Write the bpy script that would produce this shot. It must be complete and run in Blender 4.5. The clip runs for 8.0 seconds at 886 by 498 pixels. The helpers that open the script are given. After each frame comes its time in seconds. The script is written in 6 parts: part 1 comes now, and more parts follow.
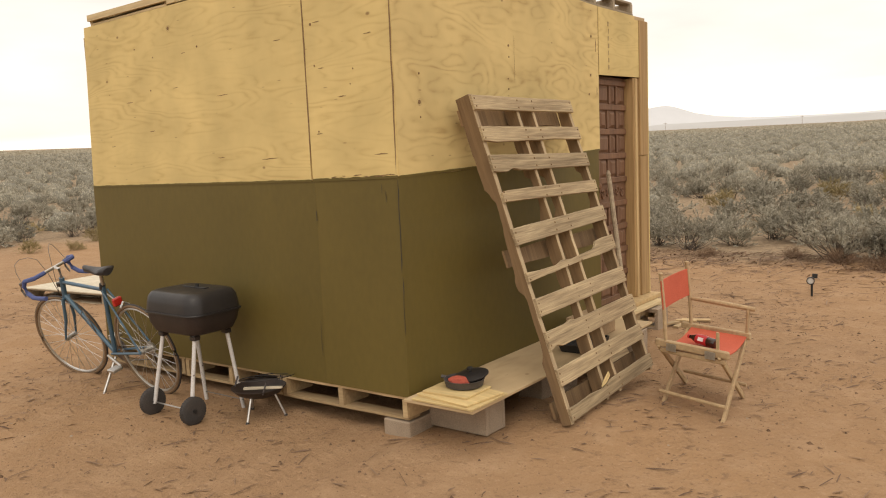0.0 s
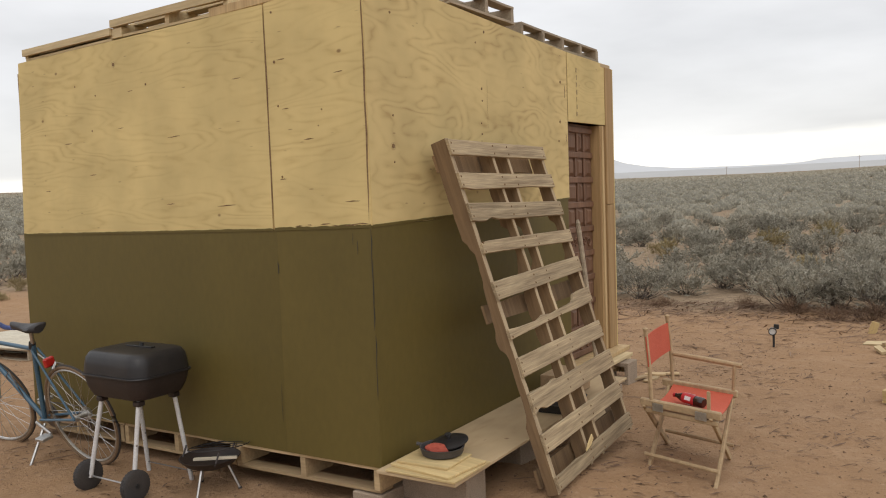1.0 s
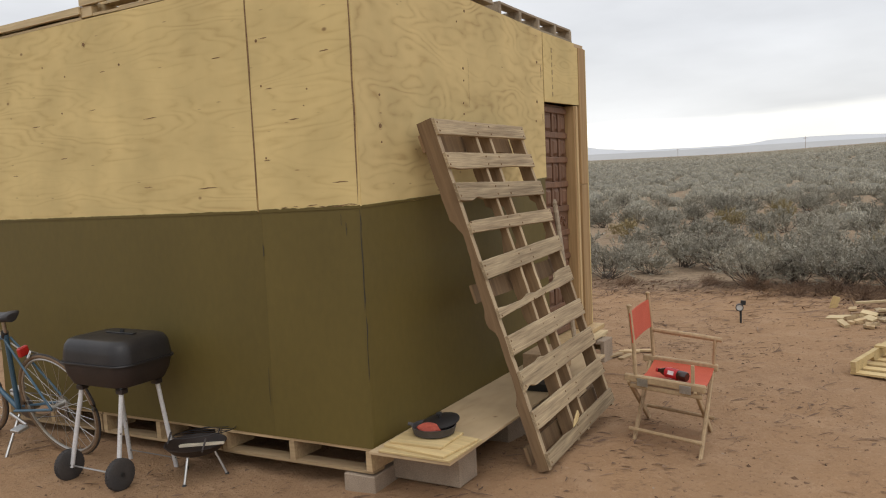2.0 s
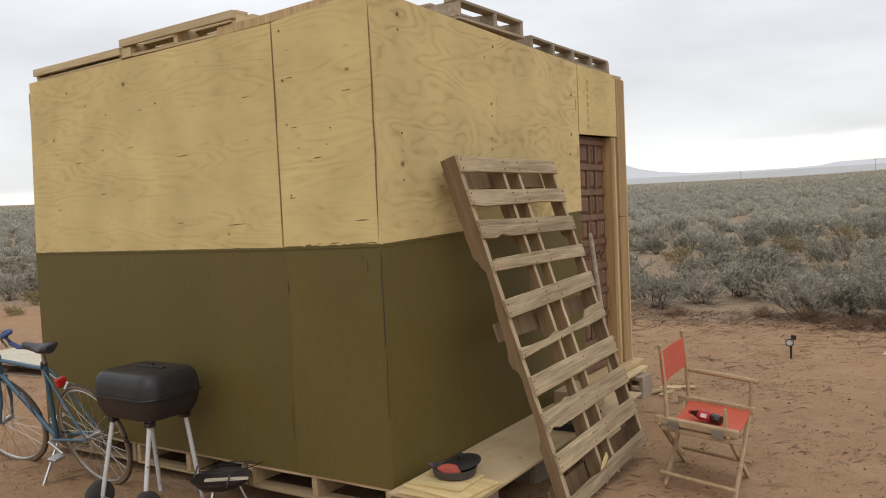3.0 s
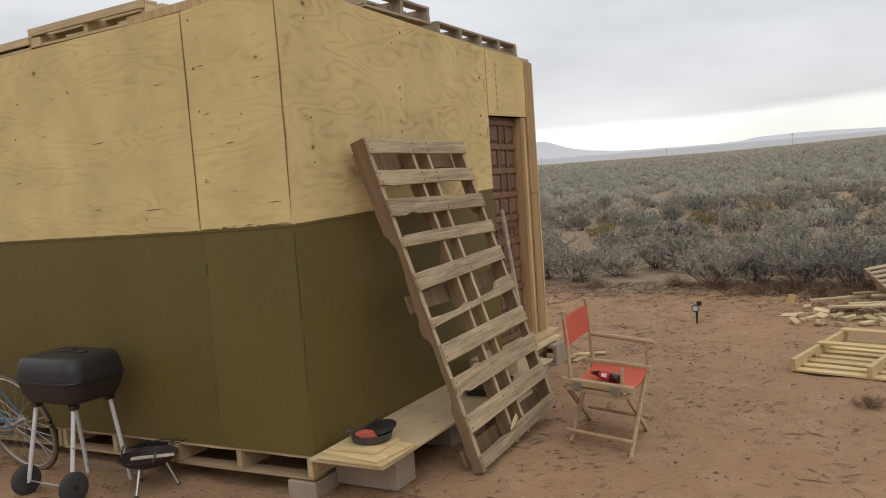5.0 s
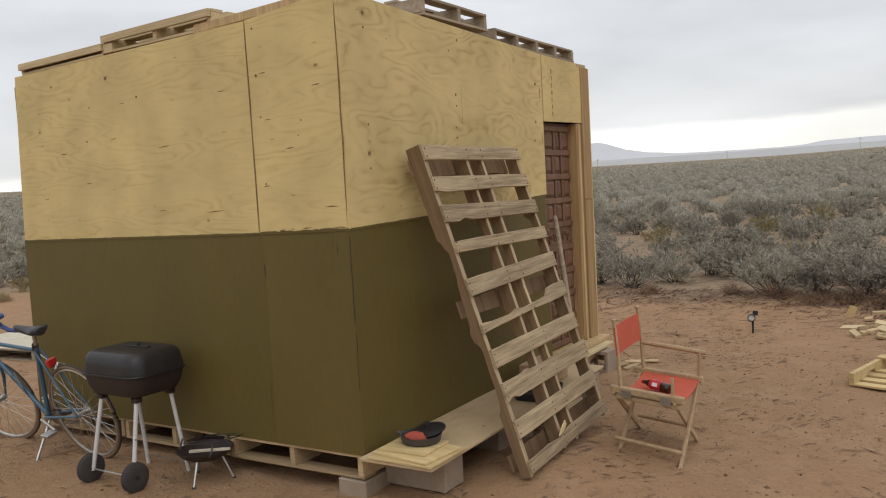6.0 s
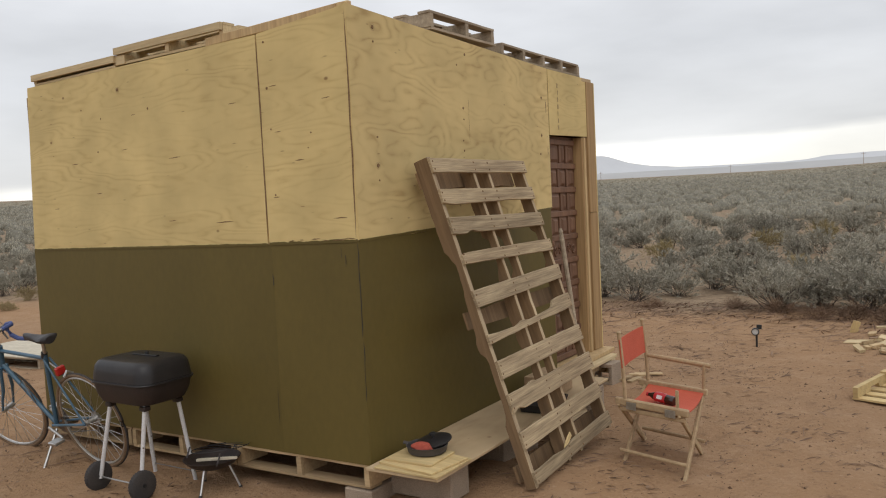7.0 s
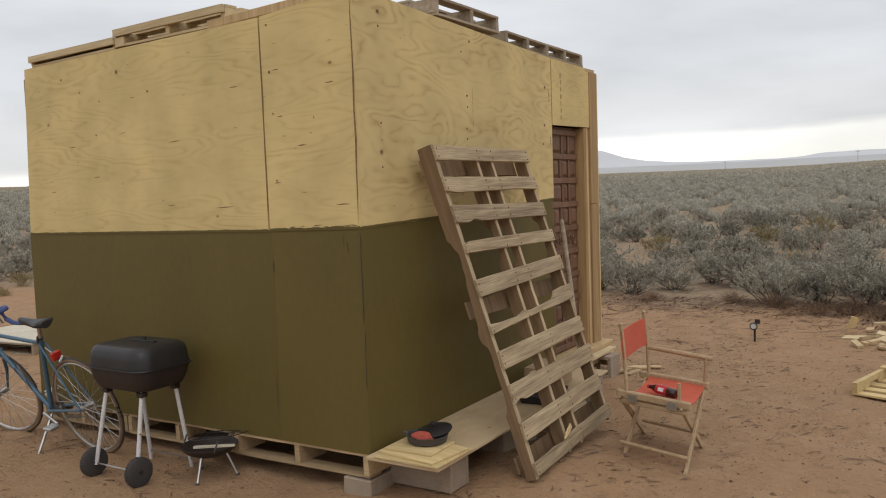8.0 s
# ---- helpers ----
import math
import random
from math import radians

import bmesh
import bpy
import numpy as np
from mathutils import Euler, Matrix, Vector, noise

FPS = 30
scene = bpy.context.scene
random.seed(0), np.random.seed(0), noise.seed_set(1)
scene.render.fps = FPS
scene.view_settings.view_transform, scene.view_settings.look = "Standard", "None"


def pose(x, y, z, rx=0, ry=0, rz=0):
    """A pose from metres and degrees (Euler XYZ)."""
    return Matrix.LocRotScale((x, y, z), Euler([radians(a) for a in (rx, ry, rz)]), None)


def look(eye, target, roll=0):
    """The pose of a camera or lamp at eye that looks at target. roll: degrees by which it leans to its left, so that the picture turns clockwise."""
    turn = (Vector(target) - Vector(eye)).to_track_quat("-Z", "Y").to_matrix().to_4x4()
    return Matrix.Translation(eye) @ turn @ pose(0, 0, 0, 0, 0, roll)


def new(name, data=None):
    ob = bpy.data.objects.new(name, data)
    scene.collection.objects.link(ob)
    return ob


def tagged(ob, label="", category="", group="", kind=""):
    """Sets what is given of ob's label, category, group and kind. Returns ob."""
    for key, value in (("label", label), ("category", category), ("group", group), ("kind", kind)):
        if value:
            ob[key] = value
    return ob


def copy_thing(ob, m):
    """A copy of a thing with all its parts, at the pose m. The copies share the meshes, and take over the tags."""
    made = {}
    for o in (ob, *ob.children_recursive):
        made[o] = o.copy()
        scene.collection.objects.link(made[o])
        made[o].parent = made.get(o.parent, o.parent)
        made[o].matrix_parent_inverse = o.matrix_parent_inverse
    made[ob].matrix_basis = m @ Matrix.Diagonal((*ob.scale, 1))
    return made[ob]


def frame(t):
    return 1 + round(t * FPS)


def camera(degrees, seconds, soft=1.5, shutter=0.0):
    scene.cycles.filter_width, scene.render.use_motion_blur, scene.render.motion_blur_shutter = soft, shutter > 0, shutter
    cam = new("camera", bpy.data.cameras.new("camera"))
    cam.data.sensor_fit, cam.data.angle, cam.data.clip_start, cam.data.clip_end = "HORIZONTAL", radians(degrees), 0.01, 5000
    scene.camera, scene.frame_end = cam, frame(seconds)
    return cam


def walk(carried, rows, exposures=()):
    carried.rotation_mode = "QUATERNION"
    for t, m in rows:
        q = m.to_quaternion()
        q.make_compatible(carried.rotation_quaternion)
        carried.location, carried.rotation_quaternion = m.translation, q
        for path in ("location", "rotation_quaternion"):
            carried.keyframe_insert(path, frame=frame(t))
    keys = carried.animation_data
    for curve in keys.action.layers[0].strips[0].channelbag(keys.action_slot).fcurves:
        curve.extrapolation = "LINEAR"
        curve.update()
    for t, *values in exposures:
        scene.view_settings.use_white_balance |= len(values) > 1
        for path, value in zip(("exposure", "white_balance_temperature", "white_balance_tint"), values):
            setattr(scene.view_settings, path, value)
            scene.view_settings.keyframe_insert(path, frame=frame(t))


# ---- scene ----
cam = camera(57.5, 8.0, soft=1.1)
PATH = [
    (0, (2.93, -3.219, 1.591), (1.67, -1.685, 1.355), -2.4),
    (0.5, (2.738, -3.087, 1.634), (1.451, -1.564, 1.475), -3.7),
    (1, (2.557, -3.081, 1.6), (1.42, -1.441, 1.474), -2.0),
    (1.5, (2.433, -3.173, 1.596), (1.379, -1.482, 1.424), -2.6),
    (1.7, (2.413, -3.187, 1.574), (1.384, -1.48, 1.408), -2.7),
    (2.8, (2.494, -3.051, 1.644), (1.343, -1.423, 1.49), -2.6),
    (3, (2.547, -3.036, 1.651), (1.382, -1.413, 1.545), -2.6),
    (3.5, (2.601, -3.014, 1.649), (1.434, -1.39, 1.59), -3.7),
    (4, (2.696, -3.053, 1.648), (1.55, -1.415, 1.589), -3.8),
    (4.2, (2.729, -3.057, 1.648), (1.698, -1.345, 1.564), -4.6),
    (5.3, (2.792, -3.185, 1.62), (1.736, -1.495, 1.447), -3.3),
    (5.5, (2.771, -3.174, 1.625), (1.688, -1.501, 1.454), -2.5),
    (6, (2.825, -3.206, 1.663), (1.683, -1.57, 1.513), -3.2),
    (6.5, (2.784, -3.188, 1.648), (1.649, -1.547, 1.498), -3.0),
    (7, (2.83, -3.257, 1.666), (1.683, -1.623, 1.546), -2.8),
    (7.5, (2.792, -3.254, 1.654), (1.644, -1.622, 1.516), -2.1),
    (8, (2.764, -3.248, 1.644), (1.629, -1.607, 1.504), -2.0),
]
walk(cam, [(t, look(eye, target, roll)) for t, eye, target, roll in PATH],
     exposures=[(0.0, 0.42, 7700, 12), (0.5, 0.2, 7100, 11), (1.0, 0.12, 6600, 10), (1.5, 0.09, 6500, 10), (2.8, 0.1, 6480, 10), (3.0, 0.1, 6480, 10), (3.5, -0.12, 6450, 10),
                (4.0, -0.26, 6450, 10), (4.2, -0.22, 6450, 10), (5.3, -0.03, 6450, 10), (5.5, -0.03, 6450, 10), (8.0, -0.07, 6450, 10)])

# ---- world and light ----
SUN_ELEV, SUN_AZ = radians(48), radians(138)
world = bpy.data.worlds.new("overcast_sky")
scene.world = world
world.use_nodes = True


def wire(tree, a, out, b, inp):
    tree.links.new(a.outputs[out], b.inputs[inp])


def build_world():
    nt = world.node_tree
    nt.nodes.clear()
    N = nt.nodes.new
    coord = N("ShaderNodeTexCoord")
    sep = N("ShaderNodeSeparateXYZ")
    wire(nt, coord, "Generated", sep, 0)
    # cloud deck: dull low down, brighter overhead
    noise_map = N("ShaderNodeMapping")
    noise_map.inputs["Scale"].default_value = (1.3, 1.3, 5.0)
    wire(nt, coord, "Generated", noise_map, 0)
    clouds = N("ShaderNodeTexNoise")
    clouds.inputs["Scale"].default_value = 1.8
    clouds.inputs["Detail"].default_value = 6
    clouds.inputs["Roughness"].default_value = 0.5
    wire(nt, noise_map, 0, clouds, "Vector")
    wob = N("ShaderNodeMath")
    wob.operation = "MULTIPLY_ADD"
    wire(nt, clouds, "Fac", wob, 0)
    wob.inputs[1].default_value = 0.06
    wire(nt, sep, "Z", wob, 2)
    # the clear strip under the cloud deck is widest towards the north
    north = N("ShaderNodeVectorMath")
    north.operation = "DOT_PRODUCT"
    wire(nt, coord, "Generated", north, 0)
    north.inputs[1].default_value = (-0.1, 0.995, 0.0)
    drop = N("ShaderNodeMapRange")
    drop.inputs["From Min"].default_value, drop.inputs["From Max"].default_value = 0.45, 0.9
    drop.inputs["To Min"].default_value, drop.inputs["To Max"].default_value = 0.028, 0.0
    wire(nt, north, "Value", drop, 0)
    lowered = N("ShaderNodeMath")
    lowered.operation = "ADD"
    wire(nt, wob, 0, lowered, 0)
    wire(nt, drop, 0, lowered, 1)
    ramp = N("ShaderNodeValToRGB")
    wire(nt, lowered, 0, ramp, 0)
    el = ramp.color_ramp.elements
    el[0].position, el[0].color = 0.0, (0.95, 0.93, 0.86, 1)
    el[1].position, el[1].color = 1.0, (1.15, 1.16, 1.19, 1)
    for pos, col in ((0.050, (1.10, 1.08, 1.0)), (0.086, (1.20, 1.18, 1.12)), (0.096, (0.85, 0.85, 0.85)),
                     (0.20, (0.78, 0.79, 0.81)), (0.42, (0.96, 0.97, 1.0))):
        e = el.new(pos)
        e.color = (*col, 1)
    big = N("ShaderNodeTexNoise")
    big.inputs["Scale"].default_value = 2.2
    big.inputs["Detail"].default_value = 5
    wire(nt, noise_map, 0, big, "Vector")
    shade = N("ShaderNodeMapRange")
    shade.inputs["From Min"].default_value, shade.inputs["From Max"].default_value = 0.3, 0.7
    shade.inputs["To Min"].default_value, shade.inputs["To Max"].default_value = 0.84, 1.12
    wire(nt, big, "Fac", shade, 0)
    mul = N("ShaderNodeVectorMath")
    mul.operation = "SCALE"
    wire(nt, ramp, 0, mul, 0)
    wire(nt, shade, 0, mul, "Scale")
    cloud_bg = N("ShaderNodeBackground")
    cloud_bg.inputs["Strength"].default_value = 1.0
    wire(nt, mul, 0, cloud_bg, "Color")
    sky = N("ShaderNodeTexSky")
    sky.sky_type, sky.sun_disc = "NISHITA", False
    sky.sun_elevation, sky.sun_rotation = SUN_ELEV, SUN_AZ
    sky_bg = N("ShaderNodeBackground")
    sky_bg.inputs["Strength"].default_value = 0.1
    wire(nt, sky, 0, sky_bg, "Color")
    mix = N("ShaderNodeMixShader")
    mix.inputs[0].default_value = 0.93
    wire(nt, sky_bg, 0, mix, 1)
    wire(nt, cloud_bg, 0, mix, 2)
    out = N("ShaderNodeOutputWorld")
    wire(nt, mix, 0, out, 0)


build_world()
sun_data = bpy.data.lights.new("sun", "SUN")
sun_data.energy, sun_data.angle, sun_data.color = 0.5, radians(35), (1.0, 0.96, 0.9)
sun = new("sun", sun_data)
sun.matrix_world = look((0, 0, 0), (-math.sin(SUN_AZ) * math.cos(SUN_ELEV), -math.cos(SUN_AZ) * math.cos(SUN_ELEV), -math.sin(SUN_ELEV)))


# ---- materials ----
def material(name, base, rough=0.8, metal=0.0, second=None, scale=(6, 6, 6), amount=0.5, fine=60.0, bump=0.15,
             vary=0.0, spots=None, spot_scale=8.0, spot_size=0.12, distort=0.4, spec=0.4, fine_amount=0.12, depth=0.01):
    """A surface with two scales of variation, spots and relief. second: the colour it varies towards."""
    m = bpy.data.materials.new(name)
    m.use_nodes = True
    nt = m.node_tree
    N = nt.nodes.new
    bsdf = nt.nodes["Principled BSDF"]
    bsdf.inputs["Roughness"].default_value, bsdf.inputs["Metallic"].default_value = rough, metal
    bsdf.inputs["Specular IOR Level"].default_value = spec
    coord, mapping = N("ShaderNodeTexCoord"), N("ShaderNodeMapping")
    info = N("ShaderNodeObjectInfo")
    shift = N("ShaderNodeVectorMath")
    shift.operation = "SCALE"
    shift.inputs[0].default_value = (13.7, 7.1, 9.3)
    wire(nt, info, "Random", shift, "Scale")
    wire(nt, shift, 0, mapping, "Location")
    mapping.inputs["Scale"].default_value = scale
    wire(nt, coord, "Object", mapping, 0)
    broad = N("ShaderNodeTexNoise")
    broad.inputs["Scale"].default_value, broad.inputs["Detail"].default_value = 1.0, 6
    broad.inputs["Roughness"].default_value, broad.inputs["Distortion"].default_value = 0.6, distort
    wire(nt, mapping, 0, broad, "Vector")
    tight = N("ShaderNodeTexNoise")
    tight.inputs["Scale"].default_value, tight.inputs["Detail"].default_value = fine, 3
    streaks = N("ShaderNodeMapping")
    streaks.inputs["Scale"].default_value = [c / max(scale) for c in scale]
    wire(nt, coord, "Object", streaks, 0)
    wire(nt, streaks, 0, tight, "Vector")
    contrast = N("ShaderNodeMapRange")
    contrast.inputs["From Min"].default_value, contrast.inputs["From Max"].default_value = 0.32, 0.68
    wire(nt, broad, "Fac", contrast, 0)
    contrast.inputs["To Max"].default_value = amount
    mix = N("ShaderNodeMix")
    mix.data_type = "RGBA"
    mix.inputs["A"].default_value = (*base, 1)
    mix.inputs["B"].default_value = (*(second or [0.6 * c for c in base]), 1)
    wire(nt, contrast, 0, mix, "Factor")
    grain = N("ShaderNodeMapRange")
    grain.inputs["From Min"].default_value, grain.inputs["From Max"].default_value = 0.3, 0.7
    grain.inputs["To Min"].default_value, grain.inputs["To Max"].default_value = 1 - fine_amount, 1 + fine_amount
    wire(nt, tight, "Fac", grain, 0)
    rnd = N("ShaderNodeMapRange")
    rnd.inputs["To Min"].default_value, rnd.inputs["To Max"].default_value = 1 - vary, 1 + vary
    wire(nt, info, "Random", rnd, 0)
    both = N("ShaderNodeMath")
    both.operation = "MULTIPLY"
    wire(nt, grain, 0, both, 0)
    wire(nt, rnd, 0, both, 1)
    tint = N("ShaderNodeVectorMath")
    tint.operation = "SCALE"
    wire(nt, mix, "Result", tint, 0)
    wire(nt, both, 0, tint, "Scale")
    last = tint
    if spots:
        vor = N("ShaderNodeTexVoronoi")
        vor.inputs["Scale"].default_value = spot_scale
        wire(nt, coord, "Object", vor, "Vector")
        cut = N("ShaderNodeMapRange")
        cut.inputs["From Min"].default_value, cut.inputs["From Max"].default_value = spot_size * 0.5, spot_size
        cut.inputs["To Min"].default_value, cut.inputs["To Max"].default_value = 1.0, 0.0
        wire(nt, vor, "Distance", cut, 0)
        dab = N("ShaderNodeMix")
        dab.data_type = "RGBA"
        wire(nt, cut, 0, dab, "Factor")
        wire(nt, tint, 0, dab, "A")
        dab.inputs["B"].default_value = (*spots, 1)
        last = dab
    wire(nt, last, "Result" if spots else 0, bsdf, "Base Color")
    height = N("ShaderNodeMath")
    height.operation = "ADD"
    wire(nt, broad, "Fac", height, 0)
    wire(nt, tight, "Fac", height, 1)
    bmp = N("ShaderNodeBump")
    bmp.inputs["Strength"].default_value, bmp.inputs["Distance"].default_value = bump, depth
    wire(nt, height, 0, bmp, "Height")
    wire(nt, bmp, 0, bsdf, "Normal")
    return m


def plywood(name, pale, grain_col, knot_col, stretch=(0.7, 0.7, 7.0), amount=0.55, loops=30.0):
    """Rotary-cut veneer: long wavering cathedral grain, knots and greyish blotches."""
    m = bpy.data.materials.new(name)
    m.use_nodes = True
    nt = m.node_tree
    N = nt.nodes.new
    bsdf = nt.nodes["Principled BSDF"]
    bsdf.inputs["Roughness"].default_value = 0.75
    bsdf.inputs["Specular IOR Level"].default_value = 0.25
    coord, info, mp = N("ShaderNodeTexCoord"), N("ShaderNodeObjectInfo"), N("ShaderNodeMapping")
    off = N("ShaderNodeVectorMath")
    off.operation = "SCALE"
    off.inputs[0].default_value = (11.0, 5.0, 17.0)
    wire(nt, info, "Random", off, "Scale")
    wire(nt, off, 0, mp, "Location")
    mp.inputs["Scale"].default_value = stretch
    wire(nt, coord, "Object", mp, 0)
    field = N("ShaderNodeTexNoise")
    field.inputs["Scale"].default_value, field.inputs["Detail"].default_value = 0.8, 3.0
    wire(nt, mp, 0, field, "Vector")
    rings = N("ShaderNodeMath")
    rings.operation = "MULTIPLY"
    rings.inputs[1].default_value = loops
    wire(nt, field, "Fac", rings, 0)
    wave = N("ShaderNodeMath")
    wave.operation = "PINGPONG"
    wave.inputs[1].default_value = 1.0
    wire(nt, rings, 0, wave, 0)
    streak = N("ShaderNodeTexNoise")
    streak.inputs["Scale"].default_value, streak.inputs["Detail"].default_value = 9.0, 4.0
    wire(nt, mp, 0, streak, "Vector")
    mul = N("ShaderNodeMath")
    mul.operation = "MULTIPLY"
    wire(nt, wave, 0, mul, 0)
    wire(nt, streak, "Fac", mul, 1)
    powr = N("ShaderNodeMath")
    powr.operation = "POWER"
    powr.inputs[1].default_value = 2.2
    wire(nt, mul, 0, powr, 0)
    zone = N("ShaderNodeTexNoise")
    zone.inputs["Scale"].default_value, zone.inputs["Detail"].default_value = 1.1, 3.0
    wire(nt, mp, 0, zone, "Vector")
    zf = N("ShaderNodeMapRange")
    zf.inputs["From Min"].default_value, zf.inputs["From Max"].default_value = 0.38, 0.62
    zf.inputs["To Min"].default_value, zf.inputs["To Max"].default_value = 0.25, 1.0
    wire(nt, zone, "Fac", zf, 0)
    band = N("ShaderNodeMath")
    band.operation = "MULTIPLY"
    wire(nt, powr, 0, band, 0)
    wire(nt, zf, 0, band, 1)
    fac = N("ShaderNodeMapRange")
    fac.inputs["From Max"].default_value = 0.26
    fac.inputs["To Max"].default_value = amount
    wire(nt, band, 0, fac, 0)
    mix = N("ShaderNodeMix")
    mix.data_type = "RGBA"
    wire(nt, fac, 0, mix, "Factor")
    mix.inputs["A"].default_value, mix.inputs["B"].default_value = (*pale, 1), (*grain_col, 1)
    blotch = N("ShaderNodeTexNoise")
    blotch.inputs["Scale"].default_value, blotch.inputs["Detail"].default_value = 2.3, 5.0
    wire(nt, coord, "Object", blotch, "Vector")
    bf = N("ShaderNodeMapRange")
    bf.inputs["From Min"].default_value, bf.inputs["From Max"].default_value = 0.3, 0.7
    bf.inputs["To Min"].default_value, bf.inputs["To Max"].default_value = 0.84, 1.1
    wire(nt, blotch, "Fac", bf, 0)
    tone = N("ShaderNodeVectorMath")
    tone.operation = "SCALE"
    wire(nt, mix, "Result", tone, 0)
    wire(nt, bf, 0, tone, "Scale")
    kmap = N("ShaderNodeMapping")
    kmap.inputs["Scale"].default_value = (1.0, 1.0, 1.6)
    wire(nt, coord, "Object", kmap, 0)
    knots = N("ShaderNodeTexVoronoi")
    knots.inputs["Scale"].default_value = 3.1
    wire(nt, kmap, 0, knots, "Vector")
    kf = N("ShaderNodeMapRange")
    kf.inputs["From Min"].default_value, kf.inputs["From Max"].default_value = 0.025, 0.06
    kf.inputs["To Min"].default_value, kf.inputs["To Max"].default_value = 0.75, 0.0
    wire(nt, knots, "Distance", kf, 0)
    kn = N("ShaderNodeMix")
    kn.data_type = "RGBA"
    wire(nt, kf, 0, kn, "Factor")
    wire(nt, tone, 0, kn, "A")
    kn.inputs["B"].default_value = (*knot_col, 1)
    dmap = N("ShaderNodeMapping")
    dmap.inputs["Scale"].default_value = [c * 2.6 for c in stretch]
    wire(nt, coord, "Object", dmap, 0)
    dash = N("ShaderNodeTexVoronoi")
    dash.inputs["Scale"].default_value = 2.2
    wire(nt, dmap, 0, dash, "Vector")
    df = N("ShaderNodeMapRange")
    df.inputs["From Min"].default_value, df.inputs["From Max"].default_value = 0.03, 0.085
    df.inputs["To Min"].default_value, df.inputs["To Max"].default_value = 0.55, 0.0
    wire(nt, dash, "Distance", df, 0)
    dn = N("ShaderNodeMix")
    dn.data_type = "RGBA"
    wire(nt, df, 0, dn, "Factor")
    wire(nt, kn, "Result", dn, "A")
    dn.inputs["B"].default_value = (*knot_col, 1)
    wire(nt, dn, "Result", bsdf, "Base Color")
    bmp = N("ShaderNodeBump")
    bmp.inputs["Strength"].default_value, bmp.inputs["Distance"].default_value = 0.2, 0.004
    wire(nt, powr, 0, bmp, "Height")
    wire(nt, bmp, 0, bsdf, "Normal")
    return m


PLY = plywood("raw_plywood", (0.63, 0.485, 0.218), (0.44, 0.30, 0.115), (0.17, 0.09, 0.04), (0.7, 0.7, 3.6), 0.42, 42.0)
PLY_WAVY = plywood("wavy_plywood", (0.62, 0.475, 0.22), (0.40, 0.27, 0.11), (0.17, 0.09, 0.04), (0.9, 0.9, 2.6), 0.68, 46.0)
PLY_DECK = plywood("plywood_board", (0.50, 0.37, 0.22), (0.38, 0.26, 0.14), (0.16, 0.08, 0.03), (3.0, 0.6, 0.7), 0.4)
OLIVE = material("olive_paint", (0.127, 0.0925, 0.0215), 0.6, second=(0.102, 0.0745, 0.0172), scale=(1.2, 1.2, 0.7), amount=0.8,
                 fine=25, fine_amount=0.05, bump=0.12, spec=0.35, depth=0.004)
PALLET_OLD = material("weathered_pallet_wood", (0.48, 0.37, 0.225), 0.85, second=(0.20, 0.14, 0.08), scale=(1.6, 34, 34), amount=0.85,
                      fine=110, fine_amount=0.2, bump=0.4, vary=0.16, spots=(0.12, 0.07, 0.04), spot_scale=5, spot_size=0.05)
STRINGER_OLD = material("weathered_stringer_wood", (0.30, 0.195, 0.11), 0.85, second=(0.18, 0.115, 0.065), scale=(1.3, 22, 22),
                        amount=0.8, fine=80, bump=0.3, vary=0.15)
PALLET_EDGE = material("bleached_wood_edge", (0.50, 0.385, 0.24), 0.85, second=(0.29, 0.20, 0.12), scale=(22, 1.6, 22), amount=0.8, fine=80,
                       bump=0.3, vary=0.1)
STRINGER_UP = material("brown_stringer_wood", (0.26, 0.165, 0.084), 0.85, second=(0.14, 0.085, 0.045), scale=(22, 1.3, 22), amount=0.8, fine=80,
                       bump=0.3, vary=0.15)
PALLET_NEW = material("fresh_pallet_wood", (0.62, 0.47, 0.23), 0.8, second=(0.42, 0.29, 0.13), scale=(1.3, 22, 22), amount=0.7,
                      fine=80, bump=0.25, vary=0.14)
PALLET_GREY = material("grey_pallet_wood", (0.40, 0.325, 0.23), 0.9, second=(0.23, 0.18, 0.13), scale=(1.3, 22, 22), amount=0.8,
                       fine=80, bump=0.3, vary=0.2)
LUMBER = material("pine_lumber", (0.55, 0.395, 0.205), 0.75, second=(0.36, 0.23, 0.105), scale=(20, 20, 1.1), amount=0.75, fine=70,
                  bump=0.2, vary=0.12)
LUMBER_DARK = material("oiled_lumber", (0.40, 0.26, 0.12), 0.75, second=(0.25, 0.15, 0.065), scale=(18, 18, 1.0), amount=0.8,
                       fine=60, bump=0.2, vary=0.1)
DOOR_WOOD = material("carved_door_wood", (0.20, 0.105, 0.060), 0.6, second=(0.115, 0.058, 0.033), scale=(10, 10, 1.2), amount=0.8,
                     fine=70, bump=0.2, vary=0.08)
CONCRETE = material("concrete_block", (0.36, 0.28, 0.205), 0.95, second=(0.26, 0.20, 0.145), scale=(7, 7, 7), amount=0.7, fine=160,
                    bump=0.5, fine_amount=0.2)
CHAIR_WOOD = material("worn_chair_wood", (0.46, 0.33, 0.19), 0.7, second=(0.30, 0.20, 0.11), scale=(8, 8, 8), amount=0.6, fine=60,
                      bump=0.1)
CANVAS = material("faded_red_canvas", (0.54, 0.11, 0.06), 0.9, second=(0.43, 0.08, 0.045), scale=(5, 5, 5), amount=0.6, fine=400,
                  bump=0.2, fine_amount=0.1)
BLACK_ENAMEL = material("black_enamel", (0.014, 0.013, 0.014), 0.40, second=(0.035, 0.03, 0.028), scale=(5, 5, 5), amount=0.6, fine=120,
                        bump=0.05)
